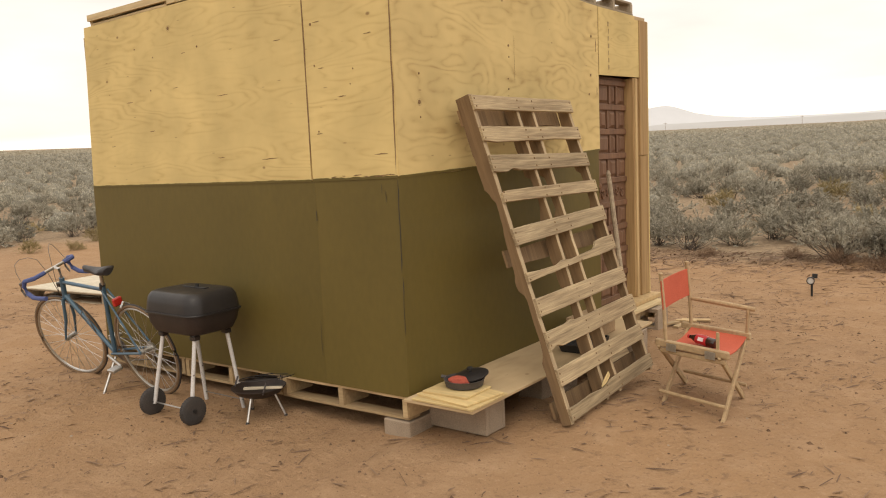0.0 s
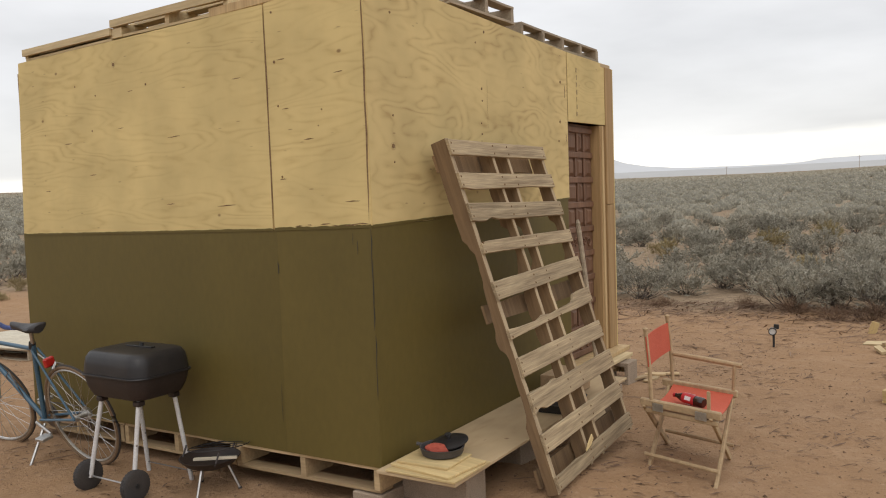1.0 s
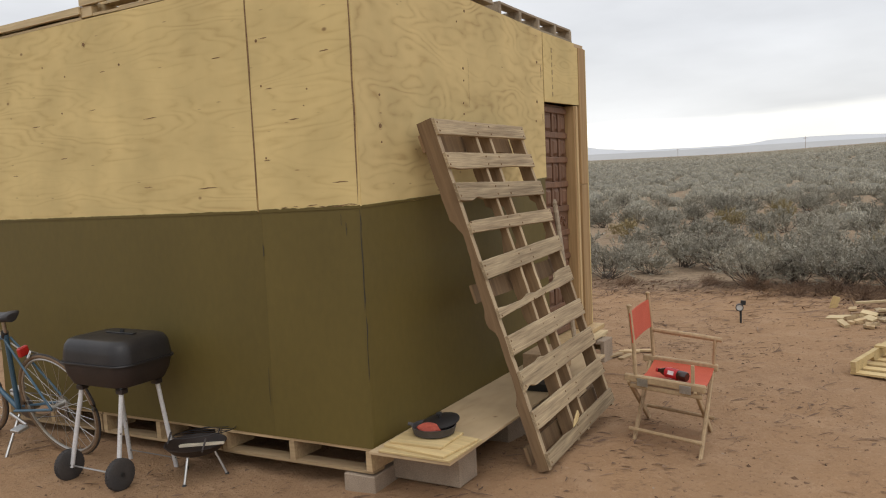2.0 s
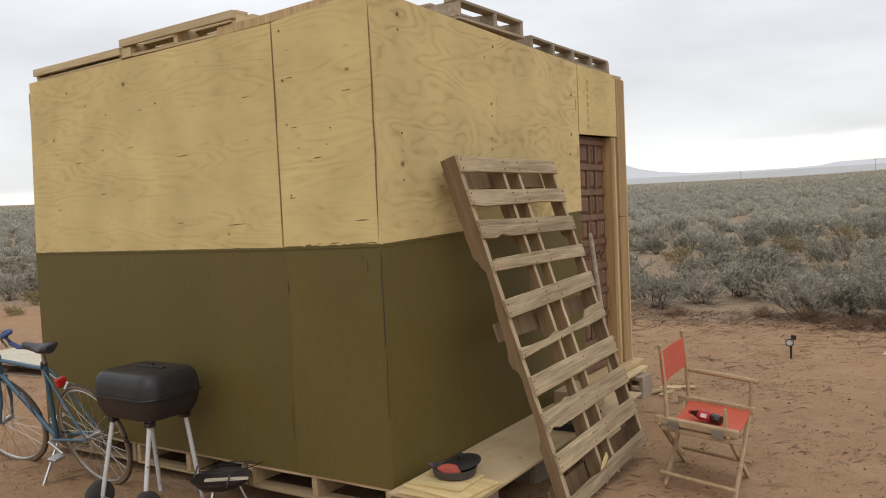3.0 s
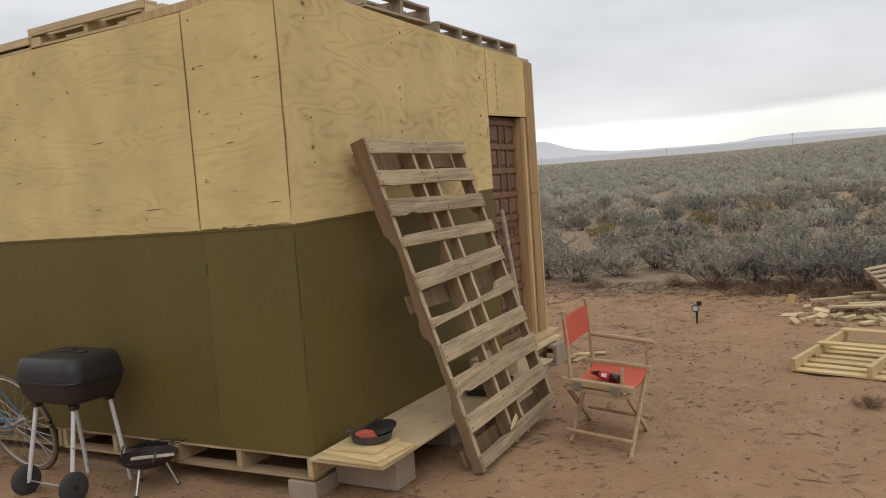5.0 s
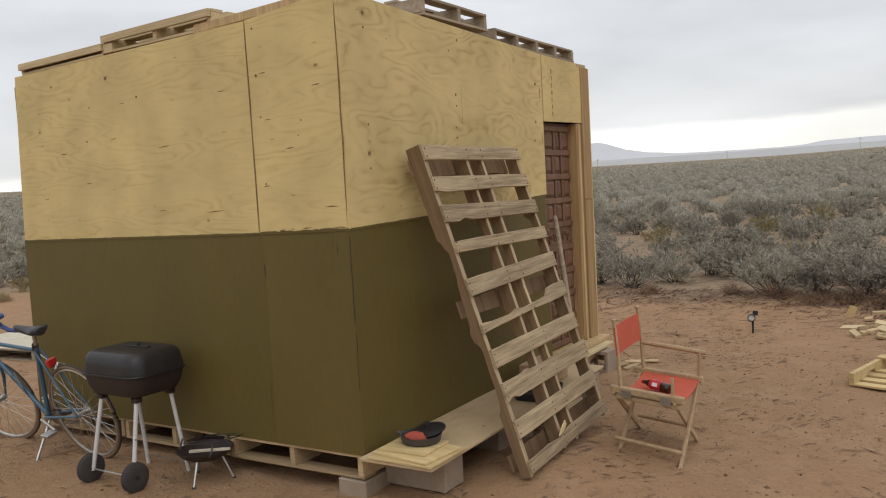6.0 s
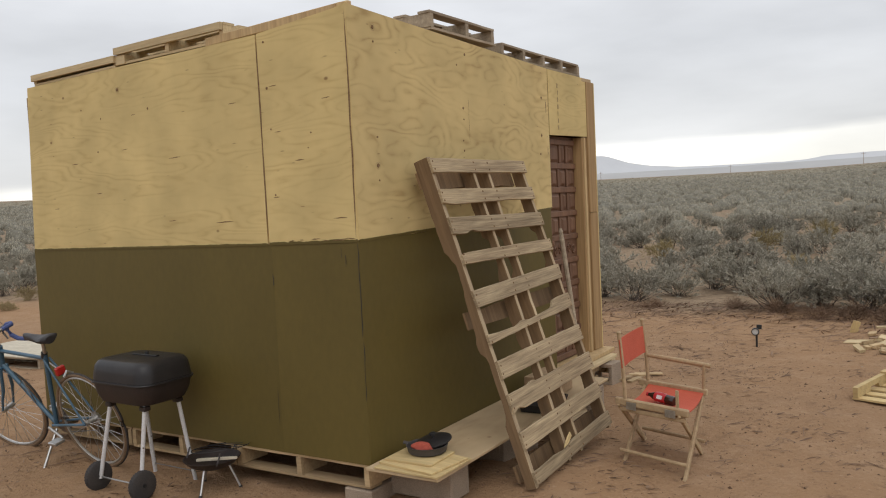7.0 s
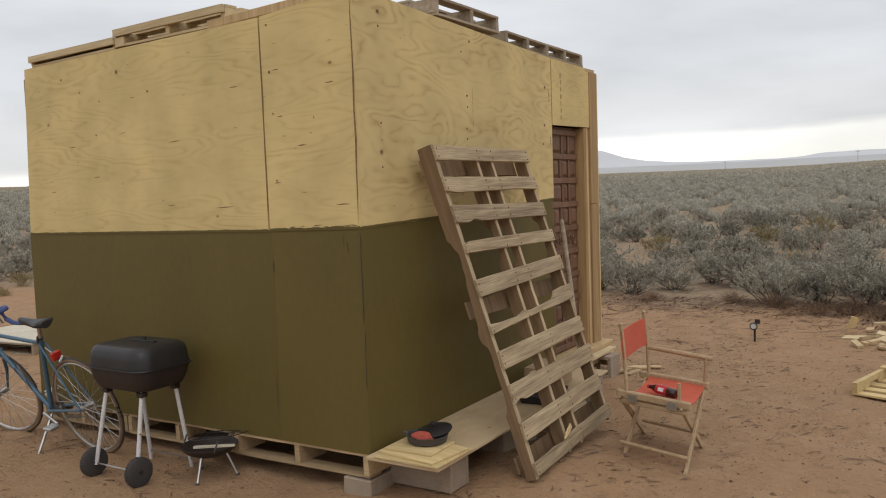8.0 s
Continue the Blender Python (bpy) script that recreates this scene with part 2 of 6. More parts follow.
BOWL_ENAMEL = material("sooty_enamel", (0.020, 0.015, 0.014), 0.5, second=(0.05, 0.032, 0.026), scale=(5, 5, 5), amount=0.6, fine=120,
                       bump=0.08)
WHITE_ENAMEL = material("white_leg_enamel", (0.62, 0.61, 0.60), 0.4, second=(0.50, 0.47, 0.45), scale=(6, 6, 6), amount=0.5, fine=100,
                        bump=0.05, spots=(0.10, 0.07, 0.05), spot_scale=14, spot_size=0.09)
RUBBER = material("black_rubber", (0.042, 0.040, 0.040), 0.8, second=(0.08, 0.062, 0.05), scale=(8, 8, 8), amount=0.5, fine=100, bump=0.1)
TAN_TYRE = material("tan_sidewall_rubber", (0.20, 0.13, 0.075), 0.8, second=(0.12, 0.08, 0.05), scale=(8, 8, 8), amount=0.5)
STEEL = material("bright_steel", (0.55, 0.54, 0.52), 0.35, 0.9, second=(0.4, 0.38, 0.36), amount=0.5, fine=90, bump=0.04)
DARK_STEEL = material("dull_steel", (0.22, 0.21, 0.20), 0.5, 0.8, second=(0.14, 0.11, 0.09), amount=0.7, fine=90, bump=0.08)
BLUE = material("blue_bicycle_enamel", (0.055, 0.125, 0.185), 0.36, second=(0.045, 0.095, 0.15), scale=(5, 5, 5), amount=0.5, fine=100,
                bump=0.03, spec=0.6)
BLUE_TAPE = material("blue_bar_tape", (0.08, 0.11, 0.27), 0.7, second=(0.06, 0.08, 0.2), fine=80, bump=0.2)
LEATHER = material("black_saddle_vinyl", (0.025, 0.023, 0.025), 0.5, second=(0.06, 0.055, 0.055), scale=(9, 9, 9), amount=0.5, bump=0.1)
RED_LENS = material("red_reflector", (0.45, 0.02, 0.015), 0.25, second=(0.3, 0.012, 0.01), fine=150, bump=0.3, spec=0.6)
IRON = material("cast_iron", (0.055, 0.050, 0.050), 0.55, second=(0.09, 0.075, 0.07), scale=(9, 9, 9), amount=0.6, fine=150, bump=0.2)
RED_CLOTH = material("red_cloth", (0.42, 0.085, 0.05), 0.9, second=(0.20, 0.035, 0.025), scale=(14, 14, 14), amount=0.8, fine=200, bump=0.3)
LAMP_BLACK = material("black_plastic", (0.02, 0.02, 0.02), 0.45, second=(0.03, 0.03, 0.03), bump=0.05)
LAMP_GLASS = material("clear_lamp_lens", (0.65, 0.66, 0.66), 0.15, second=(0.5, 0.52, 0.52), bump=0.02, spec=0.7)
COLA = material("dark_cola", (0.03, 0.012, 0.008), 0.12, second=(0.02, 0.008, 0.005), bump=0.0, spec=0.6)
RED_WRAP = material("red_bottle_wrap", (0.45, 0.03, 0.035), 0.35, second=(0.36, 0.02, 0.03), bump=0.02)
PALE_PAPER = material("pale_print", (0.7, 0.66, 0.66), 0.5, second=(0.6, 0.55, 0.55), bump=0.02)
CARDBOARD = material("plain_cardboard", (0.42, 0.29, 0.17), 0.9, second=(0.34, 0.23, 0.13), amount=0.6, bump=0.1)
STRIP_WHITE = material("whitened_wood", (0.62, 0.56, 0.44), 0.8, second=(0.45, 0.38, 0.27), scale=(3, 12, 12), amount=0.6, vary=0.1)
DARK_INSIDE = material("shaded_stud_wood", (0.30, 0.21, 0.12), 0.9, second=(0.2, 0.13, 0.07), amount=0.6)


def sand_material():
    m = bpy.data.materials.new("red_desert_sand")
    m.use_nodes = True
    nt = m.node_tree
    N = nt.nodes.new
    bsdf = nt.nodes["Principled BSDF"]
    bsdf.inputs["Roughness"].default_value = 0.95
    bsdf.inputs["Specular IOR Level"].default_value = 0.15
    coord = N("ShaderNodeTexCoord")

    def noise_node(scale, detail, rough=0.55, vec=None):
        n = N("ShaderNodeTexNoise")
        n.inputs["Scale"].default_value, n.inputs["Detail"].default_value, n.inputs["Roughness"].default_value = scale, detail, rough
        wire(nt, vec or coord, "Vector" if vec else "Object", n, "Vector")
        return n

    def blend(fac_node, lo, hi, a, b):
        r = N("ShaderNodeMapRange")
        r.inputs["From Min"].default_value, r.inputs["From Max"].default_value = lo, hi
        wire(nt, fac_node, 0, r, 0)
        mx = N("ShaderNodeMix")
        mx.data_type = "RGBA"
        wire(nt, r, 0, mx, "Factor")
        if isinstance(a, tuple):
            mx.inputs["A"].default_value = (*a, 1)
        else:
            wire(nt, a, "Result", mx, "A")
        mx.inputs["B"].default_value = (*b, 1)
        return mx

    broad = noise_node(0.35, 6)
    mid = noise_node(2.6, 6, 0.65)
    clods = noise_node(9.0, 5, 0.7)
    fine = noise_node(30, 5, 0.75)
    c = blend(broad, 0.35, 0.65, (0.365, 0.222, 0.120), (0.325, 0.203, 0.117))
    c = blend(mid, 0.48, 0.72, c, (0.405, 0.262, 0.155))
    c = blend(mid, 0.38, 0.25, c, (0.215, 0.125, 0.072))
    c = blend(clods, 0.58, 0.72, c, (0.215, 0.130, 0.078))
    c = blend(fine, 0.57, 0.72, c, (0.20, 0.120, 0.070))
    c = blend(fine, 0.42, 0.30, c, (0.44, 0.285, 0.175))
    scrub = N("ShaderNodeAttribute")
    scrub.attribute_name = "scrub"
    soil = blend(clods, 0.4, 0.66, (0.345, 0.25, 0.16), (0.19, 0.138, 0.092))
    over = N("ShaderNodeMix")
    over.data_type = "RGBA"
    wire(nt, scrub, "Fac", over, "Factor")
    wire(nt, c, "Result", over, "A")
    wire(nt, soil, "Result", over, "B")
    c = over
    wire(nt, c, "Result", bsdf, "Base Color")
    add = N("ShaderNodeMath")
    add.operation = "MULTIPLY_ADD"
    wire(nt, fine, 0, add, 0)
    add.inputs[1].default_value = 0.5
    more = N("ShaderNodeMath")
    more.operation = "MULTIPLY_ADD"
    wire(nt, clods, 0, more, 0)
    more.inputs[1].default_value = 0.6
    wire(nt, mid, 0, more, 2)
    wire(nt, more, 0, add, 2)
    bmp = N("ShaderNodeBump")
    bmp.inputs["Strength"].default_value, bmp.inputs["Distance"].default_value = 0.8, 0.05
    wire(nt, add, 0, bmp, "Height")
    wire(nt, bmp, 0, bsdf, "Normal")
    return m


SAND = sand_material()


def leaf_material(name, pale, dark, sheen=0.0):
    m = bpy.data.materials.new(name)
    m.use_nodes = True
    nt = m.node_tree
    N = nt.nodes.new
    bsdf = nt.nodes["Principled BSDF"]
    bsdf.inputs["Roughness"].default_value = 0.85
    bsdf.inputs["Specular IOR Level"].default_value = 0.2
    geo, info = N("ShaderNodeNewGeometry"), N("ShaderNodeObjectInfo")
    mx = N("ShaderNodeMix")
    mx.data_type = "RGBA"
    wire(nt, geo, "Random Per Island", mx, "Factor")
    mx.inputs["A"].default_value, mx.inputs["B"].default_value = (*dark, 1), (*pale, 1)
    r = N("ShaderNodeMapRange")
    r.inputs["To Min"].default_value, r.inputs["To Max"].default_value = 0.8, 1.2
    wire(nt, info, "Random", r, 0)
    sc = N("ShaderNodeVectorMath")
    sc.operation = "SCALE"
    wire(nt, mx, "Result", sc, 0)
    wire(nt, r, 0, sc, "Scale")
    wire(nt, sc, 0, bsdf, "Base Color")
    return m


SAGE_FAR = leaf_material("sage_leaf_distant", (0.40, 0.370, 0.295), (0.29, 0.265, 0.205))
# dark colour stands in for the shade inside and under the far tufts
SAGE_CORE = material("sage_shade_core", (0.17, 0.155, 0.12), 0.95, second=(0.24, 0.225, 0.175), scale=(7, 7, 7), amount=0.9, fine=30, fine_amount=0.3, bump=0.6, depth=0.03)
SAGE = leaf_material("sage_leaf", (0.43, 0.40, 0.325), (0.27, 0.248, 0.195))
SAGE_STEM = material("grey_sage_bark", (0.13, 0.105, 0.085), 0.95, second=(0.08, 0.06, 0.05), scale=(20, 20, 20), amount=0.6)
RABBIT = leaf_material("yellowed_brush", (0.44, 0.355, 0.19), (0.27, 0.21, 0.105))
STRAW = leaf_material("dry_straw", (0.42, 0.31, 0.19), (0.20, 0.13, 0.08))
CLOD = leaf_material("dark_earth_crumbs", (0.27, 0.165, 0.10), (0.12, 0.07, 0.042))
TWIG = leaf_material("dry_twig", (0.26, 0.17, 0.11), (0.10, 0.06, 0.04))
# both hill colours are paled to include the haze of distance
HILL = material("hazed_hill", (0.55, 0.555, 0.565), 1.0, second=(0.52, 0.525, 0.535), scale=(0.004, 0.004, 0.004), amount=0.4, fine=0.01, fine_amount=0.02, bump=0.0)
HILL_NEAR = material("hazed_scrub_ridge", (0.44, 0.435, 0.425), 1.0, second=(0.40, 0.395, 0.385), scale=(0.01, 0.01, 0.02), amount=0.6,
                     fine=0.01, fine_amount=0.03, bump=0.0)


# ---- building helpers ----
def thing(name, m, label, category, group="", kind=""):
    ob = new(name)
    ob.empty_display_size = 0.1
    ob.matrix_world = m
    return tagged(ob, label, category, group, kind)


def part(name, bm, mat, parent=None, label="", smooth=False):
    me = bpy.data.meshes.new(name)
    bm.normal_update()
    bm.to_mesh(me)
    bm.free()
    me.materials.append(mat)
    if smooth:
        me.shade_smooth()
        me.set_sharp_from_angle(angle=radians(40))
    ob = new(name, me)
    ob.parent = parent
    return tagged(ob, label)


def raw_part(name, verts, faces, mat, parent=None, label=""):
    me = bpy.data.meshes.new(name)
    me.from_pydata(verts, [], faces)
    me.materials.append(mat)
    ob = new(name, me)
    ob.parent = parent
    return tagged(ob, label)


def box(bm, centre, size, m=None, bevel=0.0):
    r = bmesh.ops.create_cube(bm, size=1.0)
    vs = r["verts"]
    bmesh.ops.transform(bm, matrix=(m or Matrix()) @ Matrix.Translation(centre) @ Matrix.Diagonal((*size, 1)), verts=vs)
    if bevel:
        es = {e for v in vs for e in v.link_edges}
        bmesh.ops.bevel(bm, geom=list(es), offset=bevel, segments=1, affect="EDGES")
    return bm


def cuboid(centre, size, m=None, bevel=0.002):
    return box(bmesh.new(), centre, size, m, bevel)


def board(length, width, thick, seed, wear=0.004, bow=0.0, segs=5, chip=0.0):
    """A sawn board along x from 0, its face up, with uneven edges and ends."""
    rnd = random.Random(seed)
    bm = bmesh.new()
    rings = []
    for i in range(segs + 1):
        f = i / segs
        x = f * length
        if i in (0, segs):
            x += rnd.uniform(-wear, wear)
        sag = bow * math.sin(math.pi * f)
        w1 = width / 2 + rnd.uniform(-wear, wear) - (chip * width if chip and rnd.random() < 0.3 else 0)
        w0 = -width / 2 + rnd.uniform(-wear, wear)
        t = thick / 2
        rings.append([bm.verts.new((x, w0, sag - t)), bm.verts.new((x, w1, sag - t)), bm.verts.new((x, w1, sag + t)), bm.verts.new((x, w0, sag + t))])
    for a, b in zip(rings, rings[1:]):
        for k in range(4):
            bm.faces.new((a[k], b[k], b[(k + 1) % 4], a[(k + 1) % 4]))
    bm.faces.new(rings[0])
    bm.faces.new(rings[-1][::-1])
    bmesh.ops.recalc_face_normals(bm, faces=bm.faces)
    return bm


def tube(bm, a, b, r0, r1=None, sides=8, caps=True):
    a, b = Vector(a), Vector(b)
    d = b - a
    m = Matrix.Translation((a + b) / 2) @ d.to_track_quat("Z", "Y").to_matrix().to_4x4()
    bmesh.ops.create_cone(bm, cap_ends=caps, segments=sides, radius1=r0, radius2=r0 if r1 is None else r1, depth=d.length, matrix=m)
    return bm


def rod(a, b, r0, r1=None, sides=8):
    return tube(bmesh.new(), a, b, r0, r1, sides)


def sweep(points, r, sides=8, closed=False):
    """A round bar along points."""
    bm = bmesh.new()
    pts = [Vector(p) for p in points]
    n = len(pts)
    rings = []
    up = Vector((0, 0, 1))
    for i, p in enumerate(pts):
        if closed:
            d = pts[(i + 1) % n] - pts[i - 1]
        else:
            d = pts[min(i + 1, n - 1)] - pts[max(i - 1, 0)]
        d.normalize()
        s = d.cross(up)
        if s.length < 0.05:
            s = d.cross(Vector((1, 0, 0)))
        s.normalize()
        u = s.cross(d)
        rr = r[i] if isinstance(r, (list, tuple)) else r
        rings.append([bm.verts.new(p + rr * (math.cos(2 * math.pi * k / sides) * s + math.sin(2 * math.pi * k / sides) * u)) for k in range(sides)])
    pairs = list(zip(rings, rings[1:])) + ([(rings[-1], rings[0])] if closed else [])
    for a, b in pairs:
        for k in range(sides):
            bm.faces.new((a[k], a[(k + 1) % sides], b[(k + 1) % sides], b[k]))
    if not closed:
        bm.faces.new(rings[0])
        bm.faces.new(rings[-1][::-1])
    bmesh.ops.recalc_face_normals(bm, faces=bm.faces)
    return bm


def lathe(profile, sides=28, squash=None):
    """Turned about z from (radius, z) pairs."""
    bm = bmesh.new()
    rings = []
    for r, z in profile:
        rings.append([bm.verts.new((r * math.cos(2 * math.pi * k / sides), r * math.sin(2 * math.pi * k / sides), z)) for k in range(sides)])
    for a, b in zip(rings, rings[1:]):
        for k in range(sides):
            bm.faces.new((a[k], a[(k + 1) % sides], b[(k + 1) % sides], b[k]))
    bm.faces.new(rings[0][::-1])
    bm.faces.new(rings[-1])
    bmesh.ops.remove_doubles(bm, verts=bm.verts, dist=1e-5)
    return bm


def loft(rings_xy, cap=True):
    """Faces between rings of 3D points, all of one length."""
    bm = bmesh.new()
    rings = [[bm.verts.new(p) for p in ring] for ring in rings_xy]
    n = len(rings[0])
    for a, b in zip(rings, rings[1:]):
        for k in range(n):
            bm.faces.new((a[k], a[(k + 1) % n], b[(k + 1) % n], b[k]))
    if cap:
        bm.faces.new(rings[0][::-1])
        bm.faces.new(rings[-1])
    return bm


def rounded_rect(hx, hy, r, z, n=6):
    pts = []
    for cx, cy, a0 in ((hx - r, hy - r, 0), (-hx + r, hy - r, 90), (-hx + r, -hy + r, 180), (hx - r, -hy + r, 270)):
        for k in range(n + 1):
            a = radians(a0 + 90 * k / n)
            pts.append((cx + r * math.cos(a), cy + r * math.sin(a), z))
    return pts


# ---- ground ----
def gz(x, y):
    """Height of the sand: a gentle plain that rises far off, banked up a little at the shed's corner and its far end."""
    r = math.hypot(x, y)
    z = 0.02 * math.exp(-((x - 0.1) ** 2 + (y - 0.1) ** 2) / 0.35)
    z += 0.05 * math.exp(-((x + 0.1) ** 2 + (y - 3.3) ** 2) / 0.5)
    z += 0.055 * math.exp(-((x - 0.62) ** 2 + (y - 0.85) ** 2) / 0.35)
    far = max(0.0, r - 9.0)
    z += 0.0165 * far * far / (far + 10.0)
    if y > 0 and x > -0.2 * y:
        z += 0.0072 * max(0.0, r - 60) * min(1.0, (x + 0.2 * y) / (0.25 * y + 1))
    if x < 0:          # the plain also rises towards the west
        z += 0.0065 * max(0.0, r - 30) * min(1.0, max(0.0, (-x - y) / (0.4 * r + 1)))
    z += 0.016 * noise.noise((x * 0.9, y * 0.9, 0.3)) + 0.014 * noise.noise((x * 2.9, y * 2.9, 5.3)) + 0.010 * noise.noise((x * 6.3, y * 6.3, 1.3)) - 0.016 * abs(noise.noise((x * 3.7, y * 3.7, 8.1)))
    if r > 7:
        z += min(1.0, (r - 7) / 6) * 0.12 * noise.noise((x * 0.21, y * 0.21, 2.2))
    return z


def axis(lo, hi, step, reach):
    mids = list(np.arange(lo, hi + 1e-6, step))
    out, d = [], step
    left, right = [], []
    while lo - sum(left) > -reach:
        d *= 1.16
        left.append(d)
    d = step
    while hi + sum(right) < reach:
        d *= 1.16
        right.append(d)
    a = [lo - s for s in np.cumsum(left)][::-1]
    b = [hi + s for s in np.cumsum(right)]
    return a + mids + b


def clear_edge(x, y):
    """How far inside the brush a place lies (negative: on the bare yard)."""
    if y > 0 and x > -4.5:
        return y - (7.9 + 0.35 * math.sin(x * 1.3)) + max(0.0, -1.5 - x) * 0.1 - max(0.0, x - 3.0) * 0.0
    return math.hypot(x, y) - (13.5 + 1.2 * math.sin(math.atan2(y, x) * 7))


def build_ground():
    xs, ys = axis(-7.0, 4.0, 0.06, 2600), axis(-4.0, 8.0, 0.06, 2600)
    verts = [(x, y, gz(x, y)) for y in ys for x in xs]
    w = len(xs)
    faces = [(j * w + i, j * w + i + 1, (j + 1) * w + i + 1, (j + 1) * w + i) for j in range(len(ys) - 1) for i in range(w - 1)]
    ob = raw_part("ground", verts, faces, SAND)
    ob.data.shade_smooth()
    att = ob.data.attributes.new("scrub", "FLOAT", "POINT")
    att.data.foreach_set("value", [min(1.0, max(0.0, 0.5 + 0.7 * clear_edge(x, y) + 0.8 * noise.noise((x * 0.8, y * 0.8, 1)))) for x, y, _ in verts])
    tagged(ob, "bare reddish desert sand with footprints and litter", "ground", kind="structure")


build_ground()


def ridge(name, dist, skyline, base, mat, label, rough=0.05):
    """A far line of hills on an arc; skyline: (degrees from +y towards -x, degrees above level) in falling order."""
    n = 160
    cx, cy = 2.7, -3.2
    az0, az1 = skyline[0][0], skyline[-1][0]
    top, low, back = [], [], []
    for i in range(n + 1):
        f = i / n
        az = az0 + (az1 - az0) * f
        h = float(np.interp(-az, [-a for a, _ in skyline], [e for _, e in skyline]))
        h += rough * noise.fractal((f * 31, dist * 0.01, 0), 1.0, 2.0, 4) * min(1, 4 * f, 4 * (1 - f))
        a = radians(az)
        ux, uy = -math.sin(a), math.cos(a)
        top.append((cx + ux * dist, cy + uy * dist, 1.6 + dist * math.tan(radians(max(h, 0.0)))))
        low.append((cx + ux * dist * 0.86, cy + uy * dist * 0.86, base))
        back.append((cx + ux * dist * 1.1, cy + uy * dist * 1.1, base))
    verts = low + top + back
    m = n + 1
    faces = [(r * m + i, r * m + i + 1, (r + 1) * m + i + 1, (r + 1) * m + i) for r in (0, 1) for i in range(n)]
    ob = raw_part(name, verts, faces, mat)
    ob.data.shade_smooth()
    tagged(ob, label, "hills", kind="structure")


# no haze in the air here: the hills carry it in their colour
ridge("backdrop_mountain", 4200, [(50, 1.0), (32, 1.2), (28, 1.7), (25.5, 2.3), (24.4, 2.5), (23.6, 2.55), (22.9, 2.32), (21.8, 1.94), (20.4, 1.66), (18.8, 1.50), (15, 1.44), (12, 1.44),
                                  (10.5, 1.52), (9.6, 1.68), (7, 1.76), (4, 1.7), (0, 1.6), (-10, 1.5), (-25, 1.0)], -20, HILL, "distant mountain and low hills, painted haze-pale blue-grey", 0.035)
ridge("backdrop_hills", 3600, [(28, 1.0), (24, 1.3), (17, 1.32), (14.7, 1.34), (12, 1.36), (9, 1.4), (6, 1.42), (0, 1.45), (-20, 1.4), (-35, 1.2)], -20, HILL_NEAR, "low scrub-covered ridge far off, painted pale with haze", 0.02)


# ---- shed ----
K = 0.04                      # the door wall runs slightly off square
LEFT_X, TOP, SEAM, BASE = -3.27, 2.655, 1.455, 0.25
shed = thing("shed", pose(0, 0, 0), "small plywood shed, raw above and olive painted below, on pallets", "shed")


def base_z(x):
    return BASE + 0.024 * min(0.0, x)


def on_right(s, out, z):
    """A place on the door wall: s along it, out proud of it."""
    c = 1 / math.sqrt(1 + K * K)
    return (c * (-K * s + out), c * (s + K * out), z)


RIGHT = Matrix.LocRotScale(None, Euler((0, 0, math.atan2(1, -K))), None)   # local x along the wall, local -y outwards


def sheet(name, outline, thick, mat, m, label="", front=0.0):
    """A plywood sheet from an outline in (x, z); its face looks to local -y at y = front."""
    bm = bmesh.new()
    a = [bm.verts.new((x, front, z)) for x, z in outline]
    b = [bm.verts.new((x, front + thick, z)) for x, z in outline]
    n = len(a)
    bm.faces.new(a)
    bm.faces.new(b[::-1])
    for i in range(n):
        bm.faces.new((a[i], a[(i + 1) % n], b[(i + 1) % n], b[i]))
    bmesh.ops.recalc_face_normals(bm, faces=bm.faces)
    ob = part(name, bm, mat, shed, label)
    ob.matrix_local = m
    return ob


def ragged(x0, z0, x1, z1, n, depth, seed):
    rnd = random.Random(seed)
    pts = []
    for i in range(1, n):
        f = i / n
        pts.append((x0 + (x1 - x0) * f, z0 + (z1 - z0) * f + rnd.uniform(0, depth) * (1 if rnd.random() < 0.6 else 0.1)))
    return pts


LEFT = Matrix()
S1 = -0.69
# raw upper sheets of the long wall
sheet("plywood_panel", [(LEFT_X + 0.01, SEAM - 0.012), (S1 - 0.004, SEAM + 0.008), (S1 - 0.012, TOP + 0.01), (-3.19, TOP)], 0.016, PLY, LEFT,
      "raw yellowish plywood sheet with knots")
sheet("plywood_panel", [(S1 + 0.006, SEAM + 0.010)] + ragged(S1, SEAM + 0.012, 0, SEAM + 0.02, 16, 0.006, 4) + [(-0.004, SEAM + 0.022), (-0.004, TOP + 0.07), (-0.09, TOP + 0.055), (S1, TOP + 0.012)], 0.016, PLY, LEFT,
      "raw yellowish plywood sheet with a splintered lower edge")
# olive lower sheets of the long wall
sheet("plywood_panel", [(LEFT_X, base_z(LEFT_X)), (-0.6706, base_z(S1)), (-0.6706, SEAM + 0.004), (LEFT_X, SEAM - 0.014)], 0.016, OLIVE, LEFT,
      "olive painted plywood sheet", 0.003)
sheet("plywood_panel", [(-0.6702, base_z(S1)), (-0.003, base_z(0)), (-0.003, SEAM + 0.016), (-0.6702, SEAM + 0.004)], 0.016, OLIVE, LEFT,
      "olive painted plywood sheet", 0.003)
# sheets of the door wall
SHEET_R = 2.43
sheet("plywood_panel", [(0.004, SEAM + 0.022), (0.5, SEAM + 0.026), (1.2, SEAM + 0.06), (SHEET_R, SEAM + 0.115), (SHEET_R, TOP - 0.01), (0.0, TOP + 0.065)], 0.016, PLY_WAVY, RIGHT,
      "raw yellowish plywood sheet with wavy grain")
